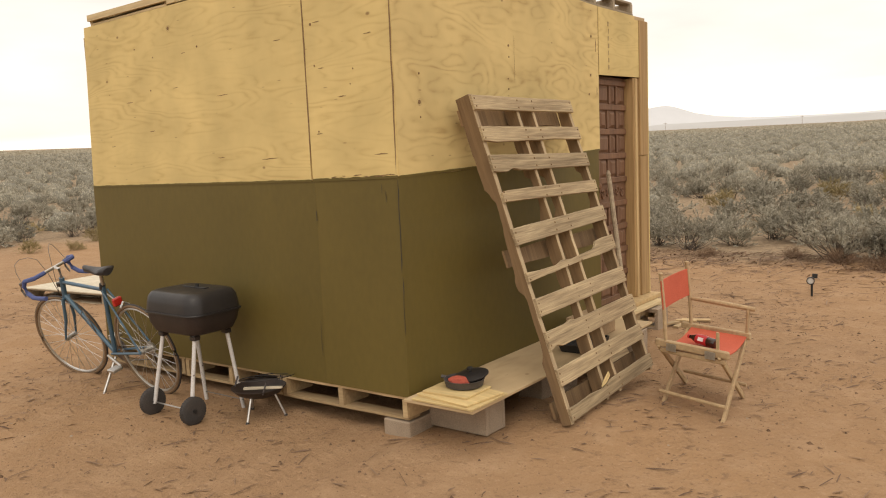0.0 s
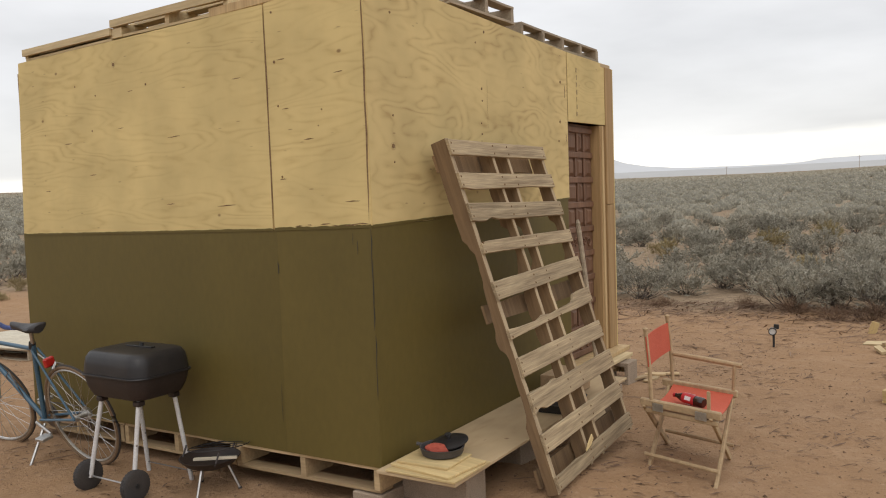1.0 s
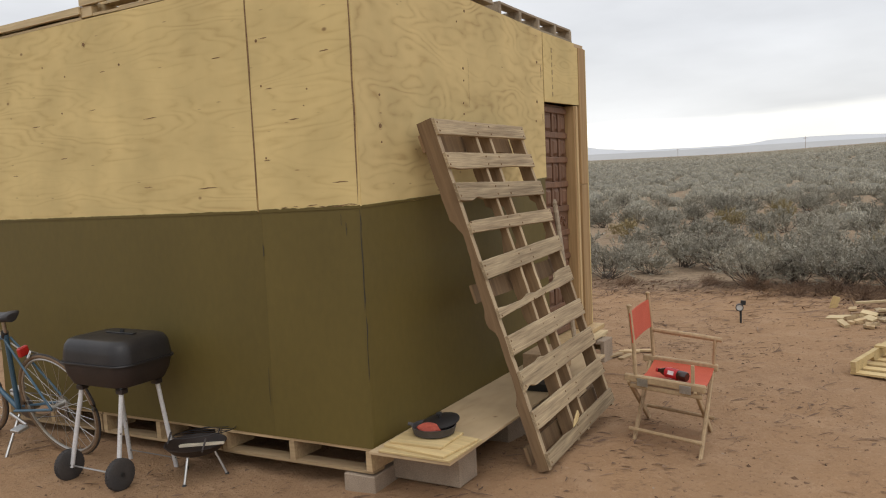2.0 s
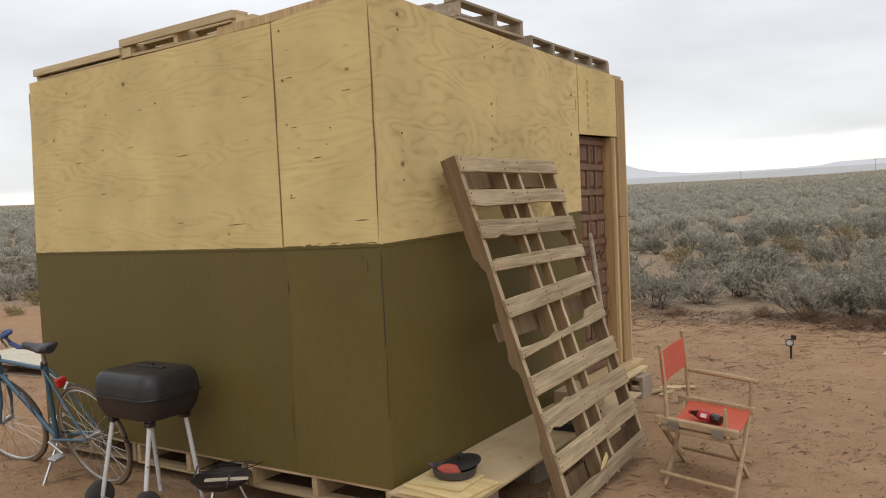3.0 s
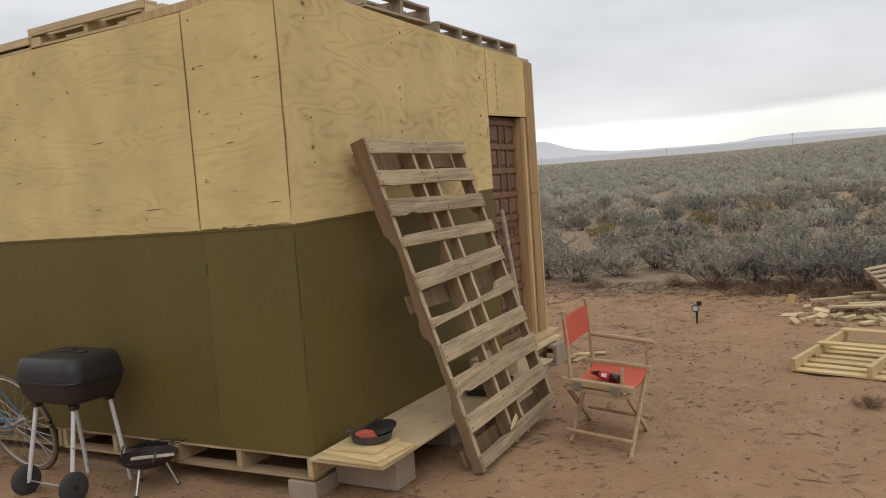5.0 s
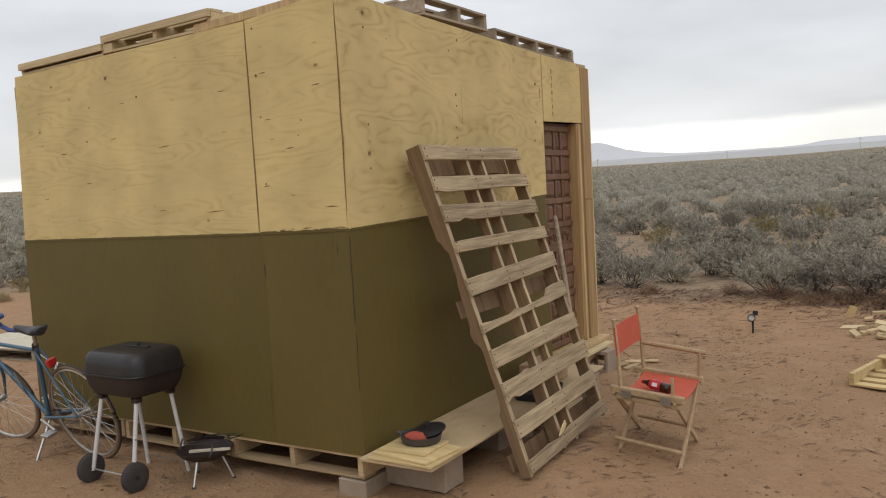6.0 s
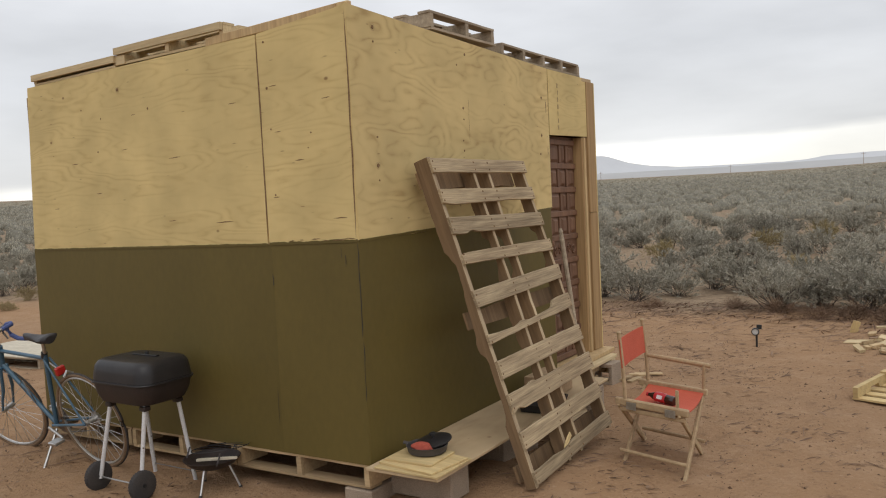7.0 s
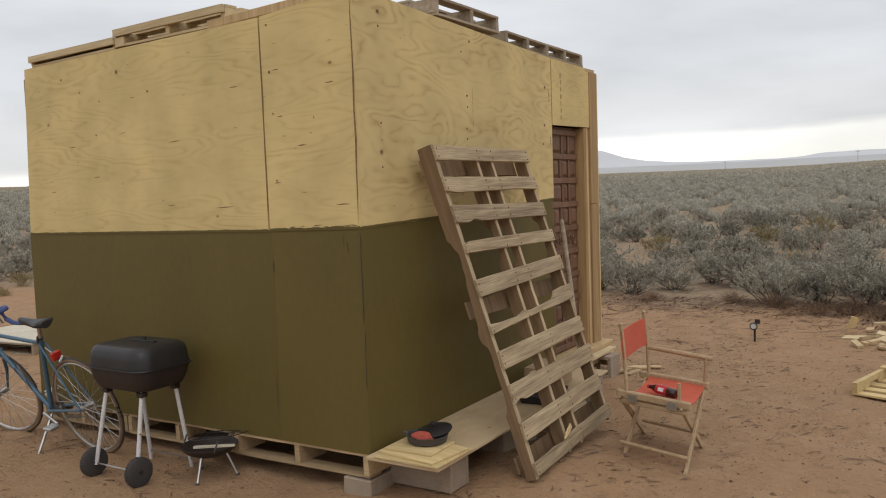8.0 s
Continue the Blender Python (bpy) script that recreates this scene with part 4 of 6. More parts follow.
def leaning_pallet():
    """A long old pallet with ten rungs, leaning on the door wall like a ladder."""
    W, Hh = PAL_W, PAL_H
    ob = thing("wooden_pallet", PAL_POSE, "long weathered ten-slat pallet leaning on the shed wall", "pallet")
    rnd = random.Random(21)
    # local x: across, local y: up the slope, local z: towards the viewer; z = 0 is the outer slat face
    # back edge of each stringer, bottom to top, as (y, depth)
    worn = [(-0.03, 0.080), (0.34, 0.082), (0.38, 0.058), (0.72, 0.055), (0.745, 0.088), (0.80, 0.096), (0.86, 0.080), (1.08, 0.074), (1.12, 0.062), (1.29, 0.058), (1.305, 0.088), (1.345, 0.086), (1.355, 0.106), (1.62, 0.112), (Hh + 0.012, 0.112)]
    sound = [(-0.03, 0.100), (0.38, 0.100), (0.40, 0.068), (0.62, 0.068), (0.64, 0.100), (1.13, 0.100), (1.15, 0.068), (1.38, 0.070), (1.41, 0.100), (Hh, 0.100)]
    split = [(-0.03, 0.100), (0.38, 0.100), (0.40, 0.068), (0.66, 0.070), (0.70, 0.094), (0.98, 0.10), (1.03, 0.085), (1.07, 0.102), (1.22, 0.06), (1.38, 0.064), (1.40, 0.10), (Hh, 0.100)]
    for k, (f, wdt, backs) in enumerate(((0.016, 0.036, worn), (0.405, 0.030, split), (0.560, 0.030, sound), (0.985, 0.032, sound))):
        x = f * W
        n = 64
        y0, y1 = backs[0][0], backs[-1][0]
        bm = bmesh.new()
        rings = []
        for i in range(n + 1):
            y = y0 + (y1 - y0) * i / n
            d = float(np.interp(y, [a for a, _ in backs], [b for _, b in backs])) + 0.004 * noise.noise((y * 14, k, 1)) + 0.003 * noise.noise((y * 50, k, 2))
            fr = -0.0165 - 0.004 * max(0.0, noise.noise((y * 11, k, 6)))
            sw = 0.003 * noise.noise((y * 2.5, k, 8))
            h = wdt / 2 + 0.0015 * noise.noise((y * 17, k, 11))
            rings.append([bm.verts.new(p) for p in ((x - h + sw, y, -d), (x - h + sw, y, fr - 0.004), (x - h + 0.004 + sw, y, fr), (x + h - 0.004 + sw, y, fr), (x + h + sw, y, fr - 0.004), (x + h + sw, y, -d))])
        for a, b in zip(rings, rings[1:]):
            for q in range(6):
                face = bm.faces.new((a[q], b[q], b[(q + 1) % 6], a[(q + 1) % 6]))
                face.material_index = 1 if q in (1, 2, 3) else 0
        bm.faces.new(rings[0])
        bm.faces.new(rings[-1][::-1])
        bmesh.ops.recalc_face_normals(bm, faces=bm.faces)
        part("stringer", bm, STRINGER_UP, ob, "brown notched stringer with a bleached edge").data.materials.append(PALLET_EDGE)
    ups = [0.028, 0.235, 0.443, 0.638, 0.825, 1.052, 1.292, 1.487, 1.661, 1.850]
    widths = (0.085, 0.10, 0.11, 0.105, 0.075, 0.10, 0.080, 0.098, 0.088, 0.088)
    turns = (0.3, 0.1, -0.2, 0.1, 1.4, 1.3, -0.8, -1.2, -0.4, -0.2)
    for k, f in enumerate(ups):
        h = widths[k] / 2
        low, high = [(0, -h), (1, -h)], [(0, h), (1, h)]
        if k == 4:      # split along most of its length, whole only at one end
            low = [(0, -h), (0.25, -h * 0.9), (0.55, -h * 0.75), (0.8, -h), (1, -h * 0.9)]
            high = [(0, h * 0.55), (0.12, h * 0.2), (0.3, h * 0.05), (0.36, h * 0.5), (0.46, h * 0.1), (0.6, h * 0.25), (0.74, h * 0.45), (0.77, h * 1.55), (0.86, h * 1.75), (1, h * 1.7)]
        elif k == 0:
            high = [(0, h * 0.7), (0.25, h * 0.75), (0.36, h * 0.45), (0.45, h * 0.9), (0.55, h), (1, h)]
        elif k == 2:
            high = [(0, h), (0.22, h), (0.26, h * 1.25), (0.3, h * 0.95), (1, h)]
            low = [(0, -h), (0.06, -h * 0.6), (0.12, -h), (1, -h)]
        elif k == 7:
            low = [(0, -h), (0.05, -h * 1.1), (0.12, -h * 1.12), (0.17, -h * 0.72), (0.24, -h), (1, -h * 0.92)]
        elif k == 6:
            low = [(0, -h * 0.9), (0.5, -h * 0.95), (1, -h * 1.1)]
            high = [(0, h * 0.45), (0.03, h * 0.75), (0.12, h * 0.8), (1, h)]
        elif k == 8:
            low = [(0, -h * 0.9), (0.1, -h * 1.15), (0.7, -h * 0.9), (1, -h)]
        o = part("slat", rough_slat(W + rnd.uniform(-0.01, 0.015), low, high, 0.016, 300 + k), PALLET_OLD, ob)
        o.matrix_local = pose(rnd.uniform(-0.012, 0.004), f, -0.008, 0, 0, turns[k])
        for sx in (0.016, 0.405, 0.56, 0.985):
            for dy in (-0.025, 0.022):
                if k == 4 and dy > 0 and sx < 0.9:
                    continue
                nb = bmesh.new()
                tube(nb, (sx * W + rnd.uniform(-0.006, 0.006), dy, 0.005), (sx * W, dy, 0.0098), 0.0065, 0.0055, 6)
                part("nail_head", nb, KNOT, o)
    for f, w in ((0.03, 0.10), (0.50, 0.1), (0.95, 0.1)):
        o = part("slat", board(W - 0.03, w, 0.016, int(400 + f * 100), 0.006, 0.0, 6), STRINGER_UP, ob)
        o.matrix_local = pose(0.004 if f > 0.9 else 0.024, f * Hh, -0.1215)
    bm = rough_slat(0.14, [(0, -0.004), (0.5, -0.016), (1, -0.012)], [(0, 0.002), (0.4, 0.012), (1, 0.016)], 0.008, 91)
    part("splinter", bm, PALLET_NEW, ob, "pale raw splinter").matrix_local = pose(0.44, 0.066, 0.004, 0, 0, 17)
    return ob


def frame_pose(origin, ex, ey):
    """A pose from an origin and two directions."""
    ex, ey = Vector(ex).normalized(), Vector(ey)
    ez = ex.cross(ey).normalized()
    ey = ez.cross(ex)
    m = Matrix((ex, ey, ez)).transposed().to_4x4()
    m.translation = origin
    return m


PAL_W, PAL_H = 1.262, 1.892
PAL_POSE = frame_pose((0.723, 0.532, 0.107), (-0.103, 1.259, 0.009), (-0.572, -0.059, 1.803))
leaning_pallet()


# ---- blocks, plank and offcuts at the door wall ----
def hollow_block(m, label, size=(0.39, 0.19, 0.19), group="concrete blocks"):
    """A concrete block with two cores through its height (local z)."""
    ob = thing("concrete_block", m, label, "concrete block", group)
    L, W, H = size
    bm = bmesh.new()
    t = 0.032
    for y in (-W / 2 + t / 2, W / 2 - t / 2):
        box(bm, (0, y, H / 2), (L, t, H), None, 0.004)
    for x in (-L / 2 + t / 2, 0, L / 2 - t / 2):
        box(bm, (x, 0, H / 2), (t, W - 2 * t + 0.004, H - 0.004), None, 0.003)
    part("block_body", bm, CONCRETE, ob)
    return ob


hollow_block(pose(0.165, 0.30, 0.035, 0, 0, 2), "grey concrete block standing under the plank", (0.40, 0.19, 0.205))
hollow_block(pose(0.20, 1.12, 0.02, 0, 0, 86), "grey concrete block under the plank's middle", (0.39, 0.19, 0.222))
hollow_block(pose(0.17, 2.15, 0.02, 0, 0, 4), "grey concrete block under the plank's far end", (0.39, 0.19, 0.222))
ob = thing("concrete_block", pose(-0.11, 0.05, 0.0, 0, 0, 3), "half-height concrete block under the shed's corner", "concrete block", "concrete blocks")
part("block_body", cuboid((0.0, 0.10, 0.05), (0.19, 0.30, 0.105), None, 0.006), CONCRETE, ob)
hollow_block(pose(-0.10, 3.12, 0.03, 0, 0, 0) @ pose(0, 0, 0.095, 90, 0, 0) @ pose(0, 0, -0.1), "grey concrete block on its side under the door platform", (0.39, 0.19, 0.20))

plank = thing("plank", pose(0.245, -0.055, 0.249, 0, 0, 3), "long raw plywood plank laid as a bench on concrete blocks", "plank")
part("plank_board", cuboid((0, 1.21, 0.009), (0.455, 2.42, 0.018), None, 0.003), PLY_DECK, plank)
for (x, y, z, w, d, rz, lab) in ((0.27, 0.13, 0.0685, 0.40, 0.34, 2, "a"), (0.265, 0.14, 0.081, 0.37, 0.30, -5, "b"), (0.225, 0.165, 0.093, 0.29, 0.25, 4, "c")):
    o = thing("plywood_offcut", pose(x, y - 0.02, 0.2 + z, 0, 0, rz), "square raw plywood offcut stacked on the plank", "board", "plywood offcuts")
    part("offcut_board", cuboid((0, 0, 0.006), (w, d, 0.012), None, 0.002), PALLET_NEW, o)


def frying_pan():
    ob = thing("frying_pan", pose(0.235, 0.20, 0.306, 0, 0, 20), "black cast-iron pan with a tilted lid and a red cloth inside", "pan")
    part("pan_body", lathe([(0.001, 0.0), (0.088, 0.0), (0.104, 0.008), (0.113, 0.042), (0.115, 0.044), (0.108, 0.044), (0.098, 0.01), (0.001, 0.008)], 36), IRON, ob, smooth=True)
    lid = part("lid", lathe([(0.100, 0.0), (0.100, 0.005), (0.08, 0.014), (0.04, 0.021), (0.001, 0.023)], 36), BLACK_ENAMEL, ob, "black lid lying tilted", smooth=True)
    lid.matrix_local = pose(0.026, 0.046, 0.048, 8, -8, 0)
    part("knob", lathe([(0.001, 0.02), (0.009, 0.02), (0.008, 0.034), (0.017, 0.038), (0.017, 0.048), (0.001, 0.051)], 16), LAMP_BLACK, lid)
    bm = bmesh.new()
    bmesh.ops.create_icosphere(bm, subdivisions=3, radius=0.046)
    for v in bm.verts:
        n = noise.noise(v.co * 26)
        v.co *= 1 + 0.32 * n
        v.co.z = max(-0.02, v.co.z * 0.75)
    cl = part("cloth", bm, RED_CLOTH, ob, "crumpled red cloth")
    cl.matrix_local = pose(-0.015, -0.045, 0.040) @ Matrix.Diagonal((1.35, 0.95, 0.8, 1))
    part("pan_handle", sweep([(-0.11, 0.02, 0.036), (-0.125, 0.02, 0.04), (-0.14, 0.02, 0.042)], [0.012, 0.009, 0.011], 8), IRON, ob)


frying_pan()
# stuff behind the leaning pallet
o = thing("black_tray", pose(0.30, 1.42, 0.27, 0, 0, 6), "shallow black plastic tray on the plank", "tray")
part("tray_body", loft([rounded_rect(0.10, 0.17, 0.03, 0.0), rounded_rect(0.115, 0.185, 0.03, 0.05), rounded_rect(0.105, 0.175, 0.03, 0.05), rounded_rect(0.092, 0.162, 0.03, 0.008)]), LAMP_BLACK, o)
o = thing("cardboard_box", pose(0.05, 1.78, 0.27, 0, 0, 4), "low tan cardboard box on the plank", "box")
part("box_body", cuboid((0.10, 0, 0.07), (0.22, 0.34, 0.14), None, 0.003), CARDBOARD, o)
part("flap", cuboid((0.225, 0, 0.15), (0.09, 0.33, 0.006), None, 0.001), CARDBOARD, o)
o = thing("scrap_board", frame_pose((0.30, 1.70, 0.08), (0.05, 1, 0.02), (-0.5, 0, 0.8)), "short scrap board propped against the plank", "board", "scrap boards")
part("board_piece", board(0.34, 0.16, 0.014, 71), PALLET_OLD, o)
o = thing("tool_handle", pose(0, 0, 0), "weathered grey wooden handle leaning against the door", "tool handle")
part("shaft", sweep([on_right(2.60, 0.15, 0.06), on_right(2.56, 0.10, 0.6), on_right(2.52, 0.03, 1.32)], 0.019, 8), PALLET_GREY, o)
part("hooked_end", sweep([on_right(2.52, 0.03, 1.32), on_right(2.517, 0.025, 1.375), on_right(2.522, 0.02, 1.40)], [0.019, 0.018, 0.010], 8), PALLET_GREY, o)
step = thing("door_step", pose(0, 0, 0), "pale timber step in front of the door", "step")
for s, w in ((0.02, 0.07), (0.095, 0.07)):
    o = part("step_board", cuboid((2.82, -s - 0.03, 0.245), (0.96, w, 0.028), None, 0.003), PALLET_PALE, step)
    o.matrix_local = RIGHT
for s in (2.50, 3.22):
    o = part("step_bearer", cuboid((s, -0.085, 0.17), (0.09, 0.14, 0.118), None, 0.003), PALLET_PALE, step)
    o.matrix_local = RIGHT
rnd = random.Random(8)
for k in range(5):
    o = thing("wood_scrap", pose(0.04 + rnd.uniform(0, 0.2), 3.0 + rnd.uniform(-0.1, 0.55), 0.0, 0, 0, rnd.uniform(0, 180)), "splintered wood scrap on the sand by the door", "wood scrap", "wood scraps by the door")
    part("scrap_piece", board(rnd.uniform(0.12, 0.3), 0.05, 0.014, 500 + k, 0.006), PALLET_DUSTY, o)
    x, y = o.location.x, o.location.y
    o.location.z = gz(x, y) + 0.012


# ---- director's chair ----
def directors_chair():
    """Faces local +x; width along y."""
    ob = thing("directors_chair", pose(1.074, 1.504, 0.006, 0, 0, -14.7), "folding wooden chair with faded red canvas, one armrest missing", "chair")
    hw, hd, fw = 0.242, 0.212, 0.258
    zs = 0.372
    rack = -0.372          # the frame has racked out of square
    for x in (-hd, hd):
        for sgn in (-1, 1):
            bm = bmesh.new()
            box(bm, (0, 0, 0), (0.022, math.hypot(zs, hw + fw) + 0.03, 0.036), None, 0.004)
            m = frame_pose((x + 0.012 * sgn, sgn * (hw - fw) / 2, zs / 2), (1, 0, 0), (0, sgn * (hw + fw), zs))
            bm.transform(m @ pose(0, 0, 0))
            o = part("leg", bm, CHAIR_WOOD, ob)
    for sgn in (-1, 1):
        y = sgn * hw
        part("foot_rail", rod((-hd - 0.02, sgn * fw * 0.9, 0.085), (hd + 0.02, sgn * fw * 0.9, 0.085), 0.012), CHAIR_WOOD, ob)
        part("seat_rail", cuboid((0.005, y, zs + 0.02), (0.51, 0.032, 0.042), None, 0.006), CHAIR_WOOD, ob)
        part("lower_rail", cuboid((0.01, y * 0.97, zs - 0.025), (0.46, 0.028, 0.028), None, 0.005), CHAIR_WOOD, ob)
        for hx in (-0.13, 0.14):
            part("hinge", cuboid((hx, y + sgn * 0.019, zs + 0.005), (0.07, 0.003, 0.045), None, 0.001), STEEL, ob)
        part("back_post", sweep([(-0.175, y, zs), (-0.185, y, 0.58), (-0.209, y, 0.805)], 0.0135, 10), CHAIR_WOOD, ob)
        part("post_tip", lathe([(0.001, 0), (0.017, 0.004), (0.018, 0.014), (0.001, 0.022)], 12), CHAIR_WOOD, ob).matrix_local = pose(-0.209, y, 0.80)
        if sgn < 0:
            part("arm_post", cuboid((hd - 0.03, y + 0.012, zs + 0.08), (0.022, 0.012, 0.12), None, 0.003), CHAIR_WOOD, ob, "bare stub of a missing armrest")
            continue
        part("arm_post", rod((hd + 0.02, y, zs + 0.03), (hd + 0.03, y, 0.562), 0.012), CHAIR_WOOD, ob)
        part("armrest", sweep([(-0.19, y, 0.578), (-0.1, y * 1.01, 0.576), (0.1, y * 1.02, 0.570), (hd + 0.075, y * 1.02, 0.562)], [0.011, 0.014, 0.016, 0.014], 10), CHAIR_WOOD, ob)
    # canvas sags between the rails
    n = 10
    rows = []
    for i in range(n + 1):
        y = -hw + 2 * hw * i / n
        sag = -0.03 * (1 - (y / hw) ** 2)
        rows.append([(-0.17, y, zs + 0.022 + sag), (0.235, y, zs + 0.022 + sag), (0.235, y, zs + 0.016 + sag), (-0.17, y, zs + 0.016 + sag)])
    part("seat", loft(rows), CANVAS, ob, "sagging red canvas seat")
    rows = []
    for i in range(n + 1):
        y = -hw - 0.016 + 2 * (hw + 0.016) * i / n
        sag = -0.012 * (1 - (y / hw) ** 2)
        rows.append([(-0.192 + sag, y, 0.60), (-0.184 + sag, y, 0.60), (-0.200 + sag, y, 0.77), (-0.208 + sag, y, 0.77)])
    part("backrest", loft(rows), CANVAS, ob, "red canvas back sling")
    shear = Matrix.Identity(4)
    shear[0][1] = rack
    for o in ob.children:
        o.data.transform(o.matrix_basis.inverted() @ shear @ o.matrix_basis)
    return ob


directors_chair()


def soda_bottle():
    ob = thing("soda_bottle", pose(1.11, 1.43, 0.407) @ pose(0, 0, 0, 0, -86, -18) @ Matrix.Scale(0.88, 4), "dark soda bottle with a red wrapper lying on the chair", "bottle")
    part("bottle_body", lathe([(0.001, -0.10), (0.028, -0.10), (0.032, -0.09), (0.031, -0.03), (0.033, 0.03), (0.030, 0.06), (0.014, 0.105), (0.012, 0.118), (0.001, 0.118)], 20), COLA, ob, smooth=True)
    part("wrapper", lathe([(0.0325, -0.035), (0.0345, -0.034), (0.0352, 0.03), (0.033, 0.055), (0.0315, 0.056)], 20), RED_WRAP, ob, "red printed wrapper", smooth=True)
    for k in (0, 1, 2):
        part("print_bar", cuboid((-0.0352, 0, 0.005), (0.001, 0.026, 0.044), pose(0, 0, 0, 0, 0, 90 * k + 20) @ pose(0, 0, 0.0), 0), PALE_PAPER, ob, "pale printed bar")
    part("cap", lathe([(0.001, 0.117), (0.0145, 0.117), (0.0145, 0.132), (0.001, 0.133)], 16), RED_WRAP, ob, "red cap")


soda_bottle()


# ---- barbecue ----
def barbecue():
    ob = thing("barbecue_grill", pose(-1.523, -0.325, 0.0, 0, 0, 3), "black lidded charcoal grill on white legs with two wheels", "grill")
    hx, hy = 0.258, 0.198
    bowl = part("bowl", loft([rounded_rect(hx * 0.70, hy * 0.68, 0.06, 0.538), rounded_rect(hx * 0.86, hy * 0.85, 0.08, 0.552), rounded_rect(hx * 0.965, hy * 0.96, 0.09, 0.605),
                              rounded_rect(hx, hy, 0.09, 0.655), rounded_rect(hx, hy, 0.09, 0.672)]), BOWL_ENAMEL, ob, smooth=True)
    part("rim", loft([rounded_rect(hx + 0.012, hy + 0.012, 0.095, 0.668), rounded_rect(hx + 0.014, hy + 0.014, 0.095, 0.674), rounded_rect(hx + 0.012, hy + 0.012, 0.095, 0.680)]), BLACK_ENAMEL, bowl, smooth=True)
    lid = part("lid", loft([rounded_rect(hx + 0.004, hy + 0.004, 0.09, 0.681), rounded_rect(hx, hy, 0.09, 0.73), rounded_rect(hx * 0.975, hy * 0.97, 0.09, 0.770), rounded_rect(hx * 0.91, hy * 0.89, 0.085, 0.797),
                            rounded_rect(hx * 0.8, hy * 0.76, 0.06, 0.807), rounded_rect(hx * 0.35, hy * 0.3, 0.03, 0.811)]), BLACK_ENAMEL, ob, "domed black lid", smooth=True)
    part("vent", cuboid((0.02, 0.02, 0.814), (0.22, 0.03, 0.006), None, 0.002), LAMP_BLACK, lid)
    part("vent_knob", lathe([(0.001, 0.814), (0.012, 0.814), (0.012, 0.833), (0.001, 0.835)], 12), LAMP_BLACK, lid).matrix_local = pose(0.03, 0.02, 0)
    for sx, sy in ((-1, -1), (1, -1), (-1, 1), (1, 1)):
        a, b = (sx * 0.160, sy * 0.120, 0.54), (sx * 0.19 - (0.022 if sy < 0 else 0.0), sy * 0.19, 0.075 if sy < 0 else gz(-1.555 + sx * 0.2, -0.14) - 0.005)
        leg = part("leg", rod(a, b, 0.0128, 0.0128, 12), WHITE_ENAMEL, ob, smooth=True)
        part("socket", cuboid((sx * 0.160, sy * 0.120, 0.525), (0.05, 0.05, 0.03), None, 0.006), BOWL_ENAMEL, leg)
    part("axle", rod((-0.241, -0.19, 0.085), (0.189, -0.19, 0.085), 0.005), STEEL, ob)
    for sx in (-1, 1):
        w = part("wheel", lathe([(0.03, -0.02), (0.076, -0.022), (0.085, -0.016), (0.085, 0.016), (0.076, 0.022), (0.03, 0.02)], 28), RUBBER, ob, smooth=True)
        w.matrix_local = pose(sx * 0.207 - 0.026, -0.19, 0.087, 0, 90, 0)
        part("hub", lathe([(0.001, -0.016), (0.05, -0.014), (0.05, 0.014), (0.014, 0.016), (0.012, 0.026), (0.001, 0.026)], 18), LAMP_BLACK, w)
        for k in range(30):
            for side in (-1, 1):
                part("tread_lug", cuboid((0.0855, 0, side * 0.008), (0.004, 0.010, 0.014), pose(0, 0, 0, 0, 0, 12 * k + 3 * side), 0), RUBBER, w)
        for k in range(6):
            part("spoke", cuboid((0.036, 0, 0.0), (0.03, 0.008, 0.034), pose(0, 0, 0, 0, 0, 60 * k), 0.001), LAMP_BLACK, w)
    # thin cross wires low between the legs
    part("brace_wire", rod((-0.2, 0.18, 0.06), (0.2, 0.18, 0.06), 0.004), DARK_STEEL, ob)


barbecue()


